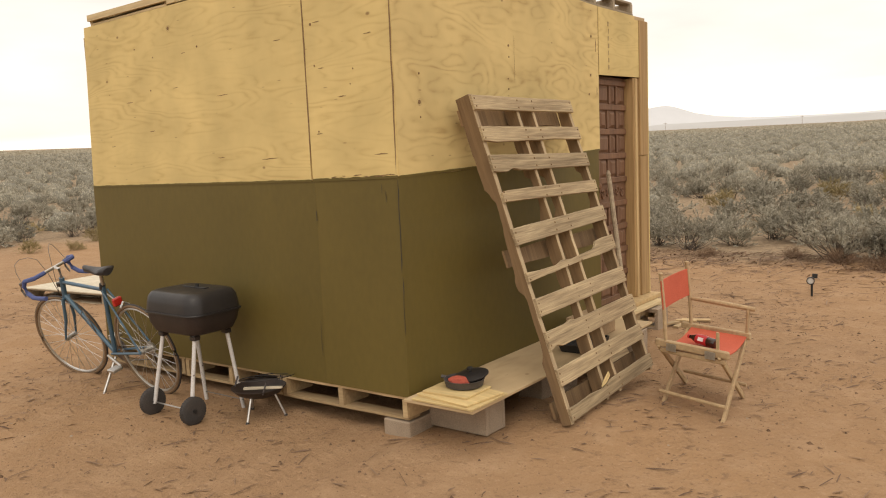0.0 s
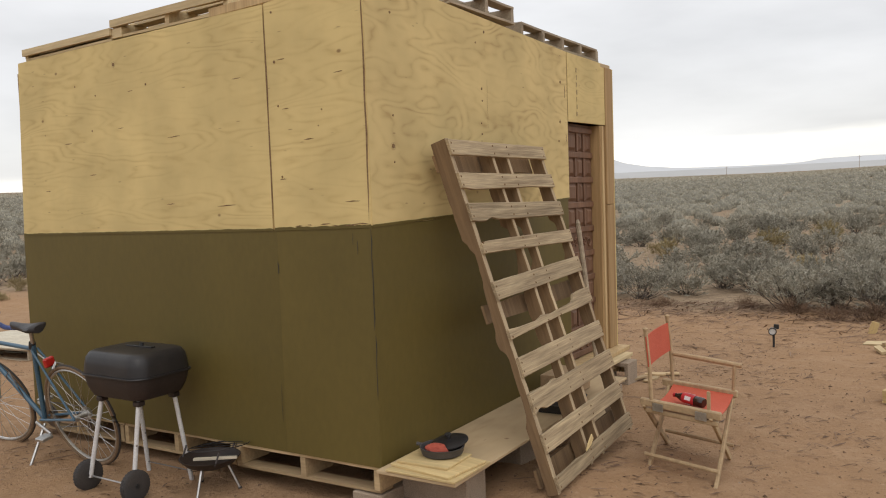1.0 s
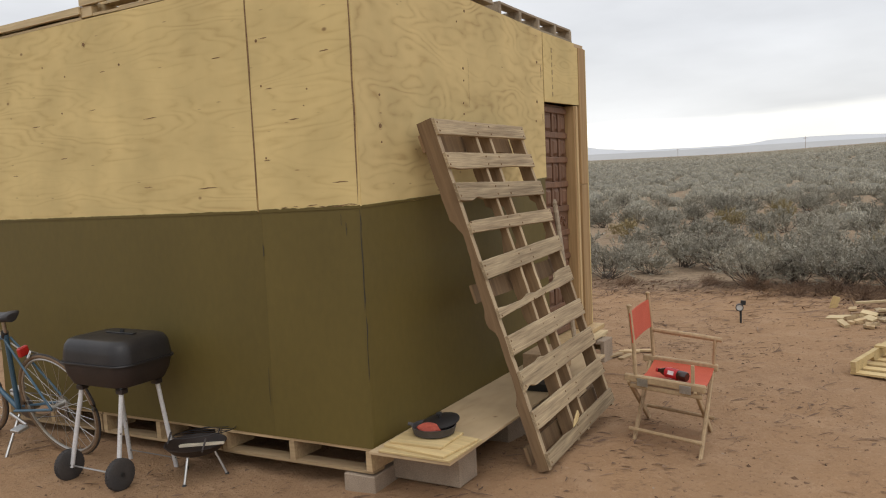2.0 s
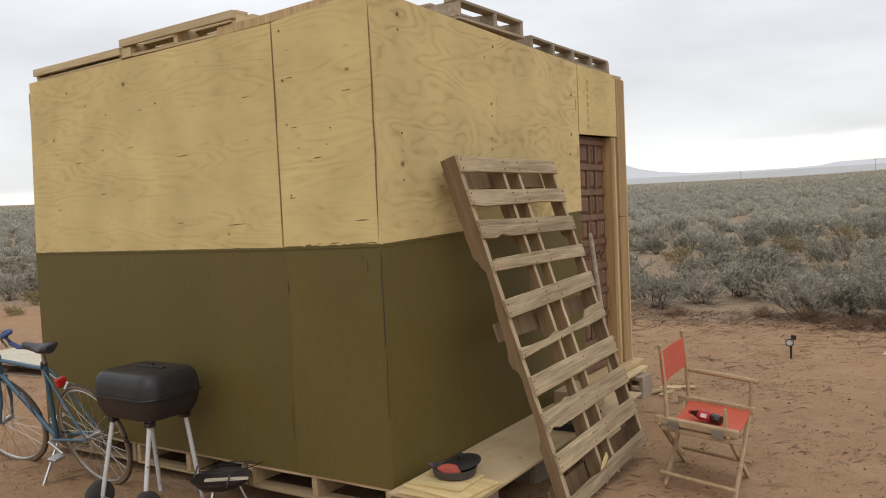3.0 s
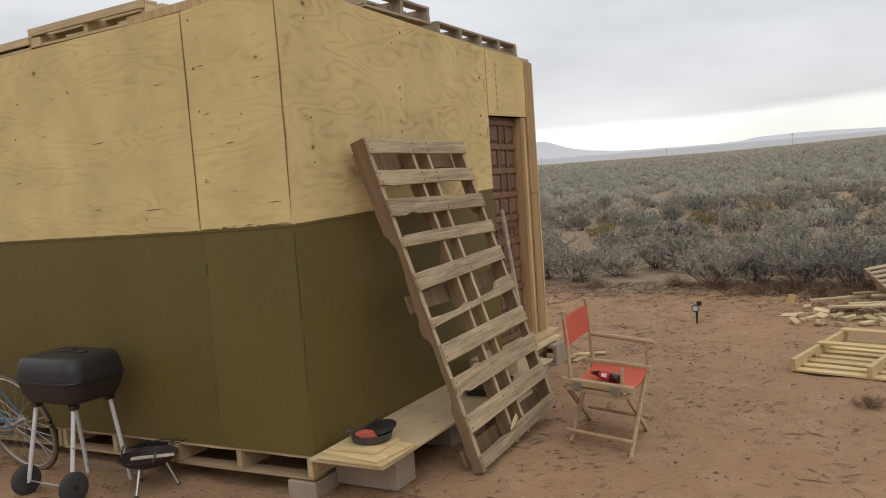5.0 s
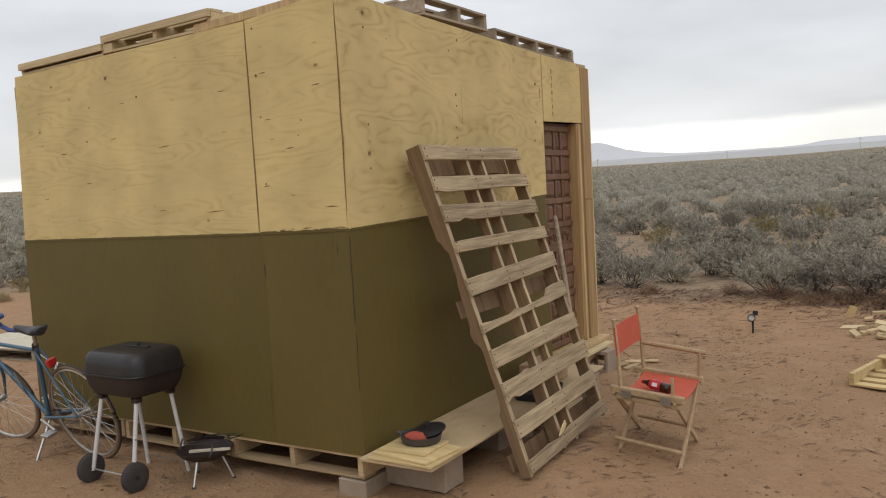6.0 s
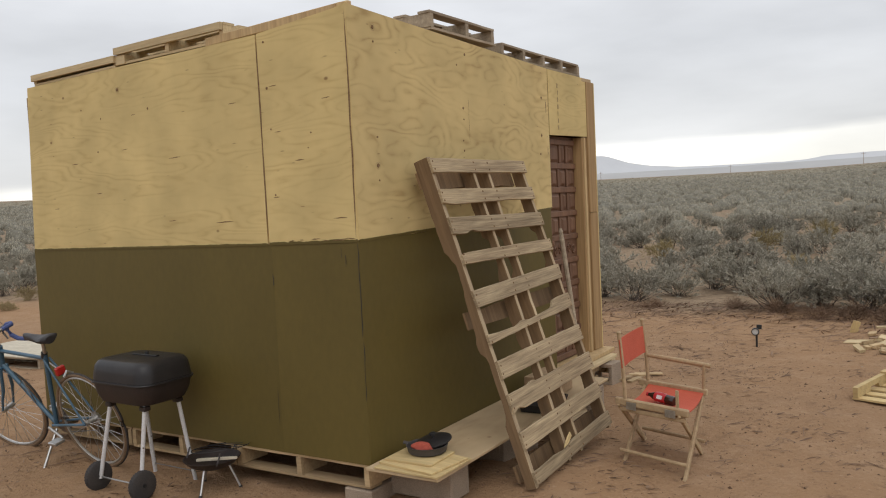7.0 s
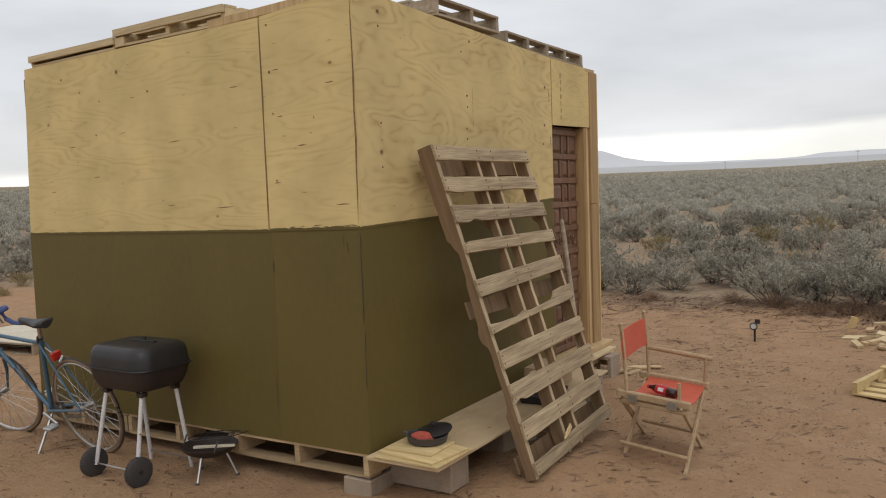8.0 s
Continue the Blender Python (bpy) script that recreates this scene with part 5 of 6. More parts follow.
def fire_bowl():
    z0 = gz(-1.15, -0.18)
    ob = thing("tabletop_grill", pose(-1.125, -0.16, z0, 0, 0, 10) @ Matrix.Scale(0.9, 4), "small round black charcoal grill with a tilted wire grate", "grill")
    part("bowl", lathe([(0.001, 0.15), (0.10, 0.15), (0.15, 0.172), (0.185, 0.208), (0.19, 0.214), (0.182, 0.216), (0.14, 0.182), (0.09, 0.162), (0.001, 0.162)], 32), BOWL_ENAMEL, ob, smooth=True)
    for k, a in enumerate((283, 22, 150)):
        c, s = math.cos(radians(a)), math.sin(radians(a))
        leg = part("leg", rod((0.11 * c, 0.11 * s, 0.165), (0.185 * c, 0.185 * s, 0.0), 0.0085), STEEL, ob)
        part("foot", rod((0.18 * c, 0.18 * s, 0.012), (0.187 * c, 0.187 * s, -0.004), 0.013), RUBBER, leg)
    grate = part("grate", sweep([(0.19 * math.cos(t), 0.19 * math.sin(t), 0.0) for t in np.linspace(0, 2 * math.pi, 28, endpoint=False)], 0.003, 5, True), BLACK_ENAMEL, ob, "blackened wire grate")
    grate.matrix_local = pose(0.05, 0.03, 0.275, -5, -7, 0)
    for k in range(-2, 3):
        y = k * 0.066
        h = math.sqrt(0.19 ** 2 - y * y)
        part("wire", rod((-h, y, 0), (h, y, 0), 0.0021, None, 5), BLACK_ENAMEL, grate)
    for a in (80, 200, 320):
        c, s = math.cos(radians(a)), math.sin(radians(a))
        part("post", rod((0.18 * c, 0.18 * s, 0.20), (0.18 * c + 0.02, 0.18 * s + 0.02, 0.28), 0.006), IRON, ob)
    o = thing("kindling_stick", pose(-1.135, -0.265, z0 + 0.202, 0, -3, 28), "pale split stick lying across the small grill", "stick")
    part("stick_wood", board(0.25, 0.022, 0.012, 77, 0.004), STRIP_WHITE, o)


fire_bowl()


# ---- bicycle ----
def wheel(parent, centre, m, R=0.335):
    w = part("wheel", sweep([(R * math.cos(t), 0, R * math.sin(t)) for t in np.linspace(0, 2 * math.pi, 48, endpoint=False)], 0.0135, 8, True), TAN_TYRE, parent, "thin tan-walled wheel", smooth=True)
    w.matrix_local = m @ Matrix.Translation(centre)
    part("rim", sweep([((R - 0.019) * math.cos(t), 0, (R - 0.019) * math.sin(t)) for t in np.linspace(0, 2 * math.pi, 48, endpoint=False)], 0.009, 6, True), STEEL, w, "steel rim", smooth=True)
    part("tread", sweep([((R + 0.0085) * math.cos(t), 0, (R + 0.0085) * math.sin(t)) for t in np.linspace(0, 2 * math.pi, 48, endpoint=False)], 0.009, 6, True), RUBBER, w, "dark tread", smooth=True)
    hub = part("hub", rod((0, -0.05, 0), (0, 0.05, 0), 0.018, None, 12), STEEL, w)
    for k in range(28):
        a = 2 * math.pi * k / 28
        b = a + (0.5 if k % 4 < 2 else -0.5)
        y = 0.03 if k % 2 else -0.03
        part("spoke", rod((0.02 * math.cos(b), y, 0.02 * math.sin(b)), ((R - 0.02) * math.cos(a), 0, (R - 0.02) * math.sin(a)), 0.0016, None, 4), STEEL, w)
    return w


def bicycle():
    """Local +x is forwards, +y its left side; the rear wheel's foot is the origin."""
    front, rear = Vector((-3.19, -0.247, 0.0)), Vector((-2.193, -0.196, 0.0))
    d = front - rear
    ang = math.degrees(math.atan2(d.y, d.x))
    ob = thing("bicycle", pose(*rear, 0, 0, ang) @ pose(0, 0, gz(rear.x, rear.y) - 0.004, -14.4, 0, 0), "blue drop-bar road bicycle on its kickstand beside the wall", "bicycle")
    R = 0.344
    ra, fa = Vector((0, 0, R)), Vector((0.985, 0, R))
    bb = Vector((0.43, 0, 0.275))
    st = Vector((0.285, 0, 0.811))
    ht, hb = Vector((0.825, 0, 0.815)), Vector((0.86, 0, 0.70))

    def bar(name, a, b, r, mat=BLUE, label=""):
        return part(name, rod(a, b, r, None, 12), mat, ob, label, smooth=True)

    wheel(ob, (0, 0, R), Matrix())
    for nm, a, b, r in (("seat_tube", bb, st, 0.0155), ("top_tube", st - Vector((-0.005, 0, 0.03)), ht - Vector((0, 0, 0.01)), 0.0135), ("down_tube", bb, hb, 0.0155), ("head_tube", ht + Vector((-0.008, 0, 0.025)), hb - Vector((-0.006, 0, 0.018)), 0.019)):
        bar(nm, a, b, r)
    for s in (-1, 1):
        bar("seat_stay", st + Vector((0, s * 0.02, -0.03)), ra + Vector((0, s * 0.055, 0)), 0.0075)
        bar("chain_stay", bb + Vector((0, s * 0.03, 0)), ra + Vector((0, s * 0.055, 0)), 0.009)
    bar("seat_post", st, st + Vector((-0.022, 0, 0.085)), 0.0125, STEEL)
    sad = []
    for x, w, h in ((0.15, 0.012, 0.0), (0.13, 0.02, 0.004), (0.05, 0.026, 0.002), (-0.03, 0.045, 0.004), (-0.09, 0.068, 0.014), (-0.125, 0.066, 0.02), (-0.14, 0.04, 0.014)):
        sad.append([(x, w * math.cos(t), h + (0.018 if math.sin(t) > 0 else 0.034) * math.sin(t)) for t in np.linspace(0, 2 * math.pi, 14, endpoint=False)])
    sd = part("saddle", loft(sad), LEATHER, ob, "black vinyl saddle", smooth=True)
    sd.matrix_local = pose(st.x + 0.02, 0, st.z + 0.118, 0, -4, 0)
    # steering, turned to its left
    steer = Matrix.Translation(hb) @ pose(0, 0, 0, 0, -17, 0) @ pose(0, 0, 0, 0, 0, 12) @ pose(0, 0, 0, 0, 17, 0) @ Matrix.Translation(-hb)

    def front_bar(name, pts, r, mat, label="", sides=8):
        o = part(name, sweep([steer @ Vector(p) for p in pts], r, sides), mat, ob, label, smooth=True)
        return o

    wheel(ob, fa, steer)
    for s in (-1, 1):
        front_bar("fork_blade", [hb + Vector((0.005, s * 0.028, -0.03)), hb + Vector((0.05, s * 0.042, -0.2)), fa + Vector((-0.035, s * 0.048, 0.08)), fa + Vector((0, s * 0.05, 0))], [0.012, 0.012, 0.009, 0.007], BLUE)
    front_bar("fork_crown", [hb + Vector((0.005, -0.035, -0.028)), hb + Vector((0.005, 0.035, -0.028))], 0.014, BLUE)
    top = ht + Vector((-0.02, 0, 0.10))
    front_bar("stem", [ht + Vector((-0.008, 0, 0.02)), top, top + Vector((0.045, 0, 0.01))], 0.0125, STEEL, "silver stem")
    c = top + Vector((0.045, 0, 0.01))
    front_bar("handlebar", [c + Vector((0, -0.1, 0)), c, c + Vector((0, 0.1, 0))], 0.0125, STEEL)
    for s in (-1, 1):
        drop = [c + Vector((x, s * y, z)) for x, y, z in ((0, 0.09, 0), (0, 0.18, 0), (0.03, 0.2, -0.002), (0.08, 0.205, -0.01), (0.105, 0.21, -0.05), (0.09, 0.215, -0.10), (0.04, 0.22, -0.135), (-0.03, 0.222, -0.142), (-0.09, 0.222, -0.142))]
        front_bar("drop_bar", drop, 0.0165, BLUE_TAPE, "blue-taped drop")
        lev = [c + Vector((0.10, s * 0.205, -0.02)), c + Vector((0.14, s * 0.205, -0.03)), c + Vector((0.15, s * 0.207, -0.08)), c + Vector((0.13, s * 0.21, -0.13))]
        front_bar("brake_lever", lev, [0.014, 0.011, 0.008, 0.006], DARK_STEEL)
        cab = [c + Vector((0.12, s * 0.205, -0.01)), c + Vector((0.16, s * 0.19, 0.10)), c + Vector((0.12, s * 0.12, 0.15)), c + Vector((0.05, s * 0.04, 0.08)), hb + Vector((0.05, 0, 0.02))]
        smooth_pts = [cab[0].lerp(cab[1], f) for f in (0, 0.6)] + [cab[1].lerp(cab[2], f) for f in (0.2, 0.7)] + [cab[2].lerp(cab[3], f) for f in (0.3, 0.8)] + [cab[3].lerp(cab[4], f) for f in (0.4, 1.0)]
        front_bar("brake_cable", smooth_pts, 0.0022, DARK_STEEL)
    front_bar("brake_caliper", [hb + Vector((0.035, 0.03, -0.07)), hb + Vector((0.04, 0.0, -0.02)), hb + Vector((0.035, -0.03, -0.07))], 0.007, STEEL)
    # drive train
    ring = part("chainring", lathe([(0.07, -0.002), (0.095, -0.002), (0.095, 0.002), (0.07, 0.002)], 32), DARK_STEEL, ob)
    ring.matrix_local = Matrix.Translation(bb + Vector((0, -0.045, 0))) @ pose(0, 0, 0, 90, 0, 0)
    for s, a in ((1, 200), (-1, 20)):
        e = bb + Vector((0.165 * math.cos(radians(a)), s * 0.075, 0.165 * math.sin(radians(a))))
        crank = part("crank", rod(bb + Vector((0, s * 0.06, 0)), e, 0.01, None, 8), STEEL, ob)
        part("pedal", cuboid(e + Vector((0, s * 0.05, 0)), (0.085, 0.075, 0.022), None, 0.004), STEEL, crank)
    part("chain", sweep([bb + Vector((0, -0.045, 0.095)), ra + Vector((0, -0.045, 0.04)), ra + Vector((-0.04, -0.045, 0)), ra + Vector((0, -0.045, -0.04)), ra + Vector((0.03, -0.045, -0.1)), bb + Vector((0, -0.045, -0.095))], 0.004, 5), DARK_STEEL, ob)
    cas = part("cassette", lathe([(0.001, -0.012), (0.045, -0.012), (0.032, 0.012), (0.001, 0.012)], 20), STEEL, ob)
    cas.matrix_local = Matrix.Translation(ra + Vector((0, -0.042, 0))) @ pose(0, 0, 0, 90, 0, 0)
    bar("derailleur", ra + Vector((0.01, -0.05, -0.02)), ra + Vector((0.04, -0.05, -0.13)), 0.011, DARK_STEEL)
    bar("kickstand", bb + Vector((-0.04, 0.03, -0.02)), Vector((0.34, 0.235, 0.058)), 0.009, STEEL)
    refl = part("reflector", cuboid(st + Vector((-0.115, 0, -0.11)), (0.03, 0.07, 0.06), None, 0.008), RED_LENS, ob, "red rear reflector")
    bar("reflector_bracket", st + Vector((-0.02, 0, -0.06)), st + Vector((-0.11, 0, -0.11)), 0.005, STEEL)
    part("rear_brake", sweep([ra + Vector((0.09, 0.035, 0.33)), ra + Vector((0.10, 0, 0.36)), ra + Vector((0.09, -0.035, 0.33))], 0.008, 6), STEEL, ob)
    bot = part("bottle_cage", sweep([bb + Vector((0.13, 0.02, 0.16)), bb + Vector((0.10, 0.05, 0.24)), bb + Vector((0.16, 0.045, 0.34)), bb + Vector((0.22, 0.04, 0.30)), bb + Vector((0.20, 0.02, 0.24))], 0.004, 5), DARK_STEEL, ob)
    lock = part("clip_light", cuboid(ht + Vector((0.045, 0.0, -0.03)), (0.05, 0.04, 0.035), None, 0.006), LAMP_BLACK, ob, "small black front light")
    bar("seat_clamp", st + Vector((0.02, 0.0, -0.02)), st + Vector((0.0, 0, 0.015)), 0.021, LAMP_BLACK)


bicycle()

# ---- pallet with a sheet on it, behind the bicycle ----
far_p = pallet("wooden_pallet", "weathered grey pallet on the sand, topped with a pale sheet", 1.5, 1.05, 0.13, 7, 4, (0, 0.5, 1), GREY, 12)
far_p.matrix_basis = pose(-7.55, 1.22, gz(-6.8, 1.6) - 0.005, 0, 0, 9)
sh = thing("plywood_sheet", pose(-7.55, 1.22, gz(-6.8, 1.6) + 0.126, 0, 0, 9), "pale weathered plywood sheet lying on a pallet", "board")
part("sheet_board", cuboid((0.75, 0.52, 0.007), (1.52, 1.08, 0.014), None, 0.002), STRIP_WHITE, sh)

# ---- garden light on its stake ----
lamp = thing("solar_spotlight", pose(0.70, 5.32, gz(0.70, 5.32), 0, 0, 12) @ Matrix.Scale(0.84, 4), "small black solar spotlight on a ground stake", "garden light")
part("stake", rod((0, 0, -0.02), (0, 0, 0.16), 0.012, 0.014), LAMP_BLACK, lamp)
hd = part("lamp_head", lathe([(0.001, 0.03), (0.03, 0.03), (0.045, 0.0), (0.046, -0.035), (0.038, -0.035), (0.036, -0.02), (0.001, -0.02)], 22), LAMP_BLACK, lamp, smooth=True)
hd.matrix_local = pose(-0.012, -0.03, 0.20, -84, 0, 0)
lens = part("lens", lathe([(0.001, -0.026), (0.036, -0.026), (0.036, -0.022), (0.001, -0.022)], 22), LAMP_GLASS, hd, "clear lens")
part("solar_panel", cuboid((0.01, 0.03, 0.285), (0.06, 0.012, 0.055), pose(0.0, 0.0, -0.04, 0, 4, 0), 0.002), LAMP_BLACK, lamp)
part("bracket", rod((0.01, 0.02, 0.16), (0.02, 0.03, 0.25), 0.007), LAMP_BLACK, lamp)

# ---- fresh pallet and scrap pile at the edge of the brush ----
fp = pallet("wooden_pallet", "pale new pallet lying upside down on the sand", 1.25, 1.15, 0.11, 3, 8, (0, 0.45, 0.98), NEW, 15, top_skip=(0,), notch=True)
fp.matrix_basis = pose(1.86, 3.42, 0.012, 1.5, 0, -14)
rnd = random.Random(33)
for k in range(16):
    x, y = 1.55 + rnd.random() * 1.6, 5.95 + rnd.random() * 0.9
    L = rnd.uniform(0.4, 1.15)
    o = thing("scrap_board", pose(x, y, gz(x, y) + 0.02 + 0.025 * rnd.random() * 4, rnd.uniform(-6, 6), rnd.uniform(-7, 2), rnd.uniform(-30, 25)), "weathered scrap board lying in a loose heap", "board", "heap of scrap boards")
    part("board_piece", board(L, rnd.uniform(0.05, 0.09), 0.02, 600 + k, 0.006), rnd.choice((PALLET_PALE, PALLET_DUSTY, PALLET_OLD, STRINGER_OLD)), o)
for k in range(44):
    x, y = 1.6 + rnd.random() * 1.0, 5.35 + rnd.random() * 0.95
    o = thing("wood_scrap", pose(x, y, gz(x, y) + 0.02, rnd.uniform(-15, 15), rnd.uniform(-15, 15), rnd.uniform(0, 180)), "short sawn-off wood block on the sand", "wood scrap", "sawn-off scraps")
    part("scrap_piece", board(rnd.uniform(0.08, 0.24), rnd.uniform(0.05, 0.09), rnd.uniform(0.018, 0.04), 700 + k, 0.005), rnd.choice((PALLET_PALE, PALLET_DUSTY, PALLET_OLD)), o)
o = thing("scrap_board", frame_pose((1.42, 6.55, gz(1.4, 6.5) - 0.02), (0.3, 0, 1), (1, 0.2, 0)), "short pale board stuck upright in the sand", "board", "heap of scrap boards")
part("board_piece", board(0.15, 0.075, 0.02, 801, 0.005), PALLET_NEW, o)
stack = pallet("wooden_pallet", "old brown pallet tipped on the heap of scrap boards", 1.2, 1.0, 0.12, 6, 3, (0, 0.5, 1), OLD, 18)
stack.matrix_basis = pose(2.45, 6.35, gz(2.4, 6.6) + 0.10, 7, -10, 16)


# ---- brush ----
def shrub_mesh(seed, stems, plumes, leaves, size, leaf_len, leaf_w, stem_w=0.006, flare=1.2):
    """Verts and faces of a bush: crooked stems fan out from one root and fork into plumes, each feathered with short leaves."""
    r = np.random.RandomState(seed)
    V, F, MI = [], [], []
    lobes = [(r.uniform(0, 2 * math.pi), r.uniform(0.6, 1.25)) for _ in range(6)]

    def unit(v):
        return v / (np.linalg.norm(v) + 1e-9)

    def strip(p, q, w0, w1):
        side = unit(np.cross(q - p, r.normal(0, 1, 3)))
        b = len(V)
        V.extend([p - side * w0, p + side * w0, q + side * w1, q - side * w1])
        F.append((b, b + 1, b + 2, b + 3))
        MI.append(1)

    for _ in range(stems):
        az = r.uniform(0, 2 * math.pi)
        near = min(lobes, key=lambda q: abs((az - q[0] + math.pi) % (2 * math.pi) - math.pi))
        spread = flare * math.sqrt(r.uniform(0.0, 1.0))
        ln = size * near[1] * r.uniform(0.65, 1.0)
        d = np.array([math.cos(az) * math.sin(spread), math.sin(az) * math.sin(spread), math.cos(spread)])
        p = np.array([r.normal(0, 0.07), r.normal(0, 0.07), 0.0]) * size
        path = [p]
        for k in range(3):
            d = unit(d + r.normal(0, 0.2, 3) + np.array([0, 0, 0.14]))
            q = p + d * ln * 0.27
            strip(p, q, stem_w * (1 - k * 0.25), stem_w * (0.75 - k * 0.25))
            p = q
            path.append(p)
        for _ in range(plumes):
            k = 2 if r.rand() < 0.65 else 1
            o = path[k] + (path[k + 1] - path[k]) * r.uniform(0.2, 1.0)
            pd = unit(d + r.normal(0, 0.55, 3) + np.array([0, 0, 0.35]))
            pl = size * r.uniform(0.14, 0.34)
            e = o + pd * pl
            if e[2] < 0.05 * size:
                continue
            strip(o, e, stem_w * 0.35, stem_w * 0.15)
            for _ in range(leaves):
                f = 0.25 + 0.75 * math.sqrt(r.rand())
                c = o + pd * pl * f
                ld = unit(pd * 0.9 + r.normal(0, 0.55, 3))
                lw = unit(np.cross(ld, r.normal(0, 1, 3))) * leaf_w
                b = len(V)
                V.extend([c - lw, c + lw, c + ld * leaf_len * r.uniform(0.6, 1.3)])
                F.append((b, b + 1, b + 2))
                MI.append(0)
    return V, F, MI


def make_mesh(name, V, F, MI, mats):
    me = bpy.data.meshes.new(name)
    me.from_pydata([tuple(v) for v in V], [], F)
    for m in mats:
        me.materials.append(m)
    me.polygons.foreach_set("material_index", MI)
    return me


near_sage = [make_mesh("sagebrush", *shrub_mesh(10 + k, 40, 8, 30, 0.68, 0.036, 0.0046), (SAGE, SAGE_STEM)) for k in range(6)]
mid_sage = [make_mesh("sagebrush", *shrub_mesh(30 + k, 28, 7, 18, 0.66, 0.052, 0.0088, 0.007), (SAGE, SAGE_STEM)) for k in range(5)]
rabbit_near = [make_mesh("rabbitbrush", *shrub_mesh(50 + k, 34, 6, 14, 0.44, 0.045, 0.0036), (RABBIT, RABBIT)) for k in range(2)]
dead_near = [make_mesh("dry_bush", *shrub_mesh(60 + k, 60, 6, 4, 0.42, 0.05, 0.0026, 0.0035, 1.5), (TWIG, TWIG)) for k in range(2)]


def plant(name, me, x, y, s, rz, label, category, group, sz=1.0):
    ob = new(name, me)
    ob.matrix_world = pose(x, y, gz(x, y) - 0.015, 0, 0, rz) @ Matrix.Diagonal((s, s, s * sz, 1))
    tagged(ob, label, category, group)


rs = np.random.RandomState(5)
taken = []


def free(x, y, d):
    return all((x - a) ** 2 + (y - b) ** 2 > d * d for a, b in taken)


SAGE_LABEL = "grey-green sagebrush with crooked stems on the sand"
# the front row of the brush, by hand
for x, y, s in ((-1.87, 8.45, 1.12), (-2.55, 8.9, 1.0), (-1.45, 9.3, 0.9), (-1.15, 10.3, 1.2), (-0.55, 9.9, 1.15), (0.05, 9.3, 1.05), (0.34, 8.0, 1.12), (0.85, 8.35, 1.1), (0.32, 10.4, 1.2), (1.37, 8.15, 1.15),
                (2.0, 7.95, 1.15), (2.6, 8.1, 1.2), (3.3, 7.9, 1.2), (4.0, 8.1, 1.2), (1.1, 9.5, 1.2), (1.9, 9.2, 1.2), (2.8, 9.3, 1.2), (3.6, 9.2, 1.2)):
    plant("sagebrush", near_sage[int(rs.randint(6))], x, y, s * 1.08, rs.uniform(0, 360), SAGE_LABEL, "shrub", "sagebrush", 0.85)
    taken.append((x, y))
for x, y, s in ((0.9, 7.35, 0.9), (1.3, 7.5, 1.0), (1.7, 7.25, 1.0), (2.2, 7.4, 1.0), (2.6, 7.35, 1.1), (-0.2, 7.95, 0.7), (3.4, 7.3, 1.0), (-1.3, 7.75, 0.7), (0.4, 7.75, 0.9), (2.43, 2.62, 0.42), (3.0, 7.45, 1.1)):
    plant("dry_bush", dead_near[int(rs.randint(2))], x, y, s, rs.uniform(0, 360), "bare brown twiggy bush on the sand", "shrub", "dry bushes", 0.7)
for x, y, s in ((-1.77, 16.3, 1.5), (-1.11, 19.8, 1.6), (-3.9, 15.2, 1.3), (-0.4, 13.2, 0.9), (-12.8, 3.6, 0.75), (-12.2, 4.2, 0.6), (-13.4, 5.2, 0.8)):
    plant("rabbitbrush", rabbit_near[int(rs.randint(2))], x, y, s, rs.uniform(0, 360), "low yellowed rabbitbrush among the sage", "shrub", "rabbitbrush")
    taken.append((x, y))

for x, y, s in ((-2.7, 12.4, 1.0), (-0.9, 12.5, 1.1), (0.7, 12.0, 1.05), (1.6, 11.4, 1.1), (-3.5, 11.3, 0.95), (2.5, 12.0, 1.1), (-1.9, 14.0, 1.1), (-4.4, 13.5, 1.1), (0.4, 14.4, 1.1)):
    plant("sagebrush", mid_sage[int(rs.randint(5))], x, y, s, rs.uniform(0, 360), SAGE_LABEL, "shrub", "sagebrush", 0.8)
    taken.append((x, y))

count = 0
eye = (2.7, -3.2)


def in_view(az):
    return -12 < az < 30 or 52 < az < 80


for k in range(9000):
    az, d = rs.uniform(-15, 85), rs.uniform(10.0, 32.0)
    if not in_view(az):
        continue
    x, y = eye[0] - d * math.sin(radians(az)), eye[1] + d * math.cos(radians(az))
    if clear_edge(x, y) < 0.3 or not free(x, y, 0.9 if d < 20 else 1.0):
        continue
    if noise.noise((x * 0.33, y * 0.33, 9)) + 0.5 * noise.noise((x * 0.9, y * 0.9, 3)) < -0.14:
        continue
    taken.append((x, y))
    s = rs.uniform(0.7, 1.3)
    if rs.rand() < 0.07:
        plant("rabbitbrush", rabbit_near[int(rs.randint(2))], x, y, s, rs.uniform(0, 360), "low yellowed rabbitbrush among the sage", "shrub", "rabbitbrush")
    else:
        plant("sagebrush", (near_sage if d < 16.5 else mid_sage)[int(rs.randint(6 if d < 16.5 else 5))], x, y, s, rs.uniform(0, 360), SAGE_LABEL, "shrub", "sagebrush", rs.uniform(0.7, 0.9))
    count += 1
    if count > 330:
        break


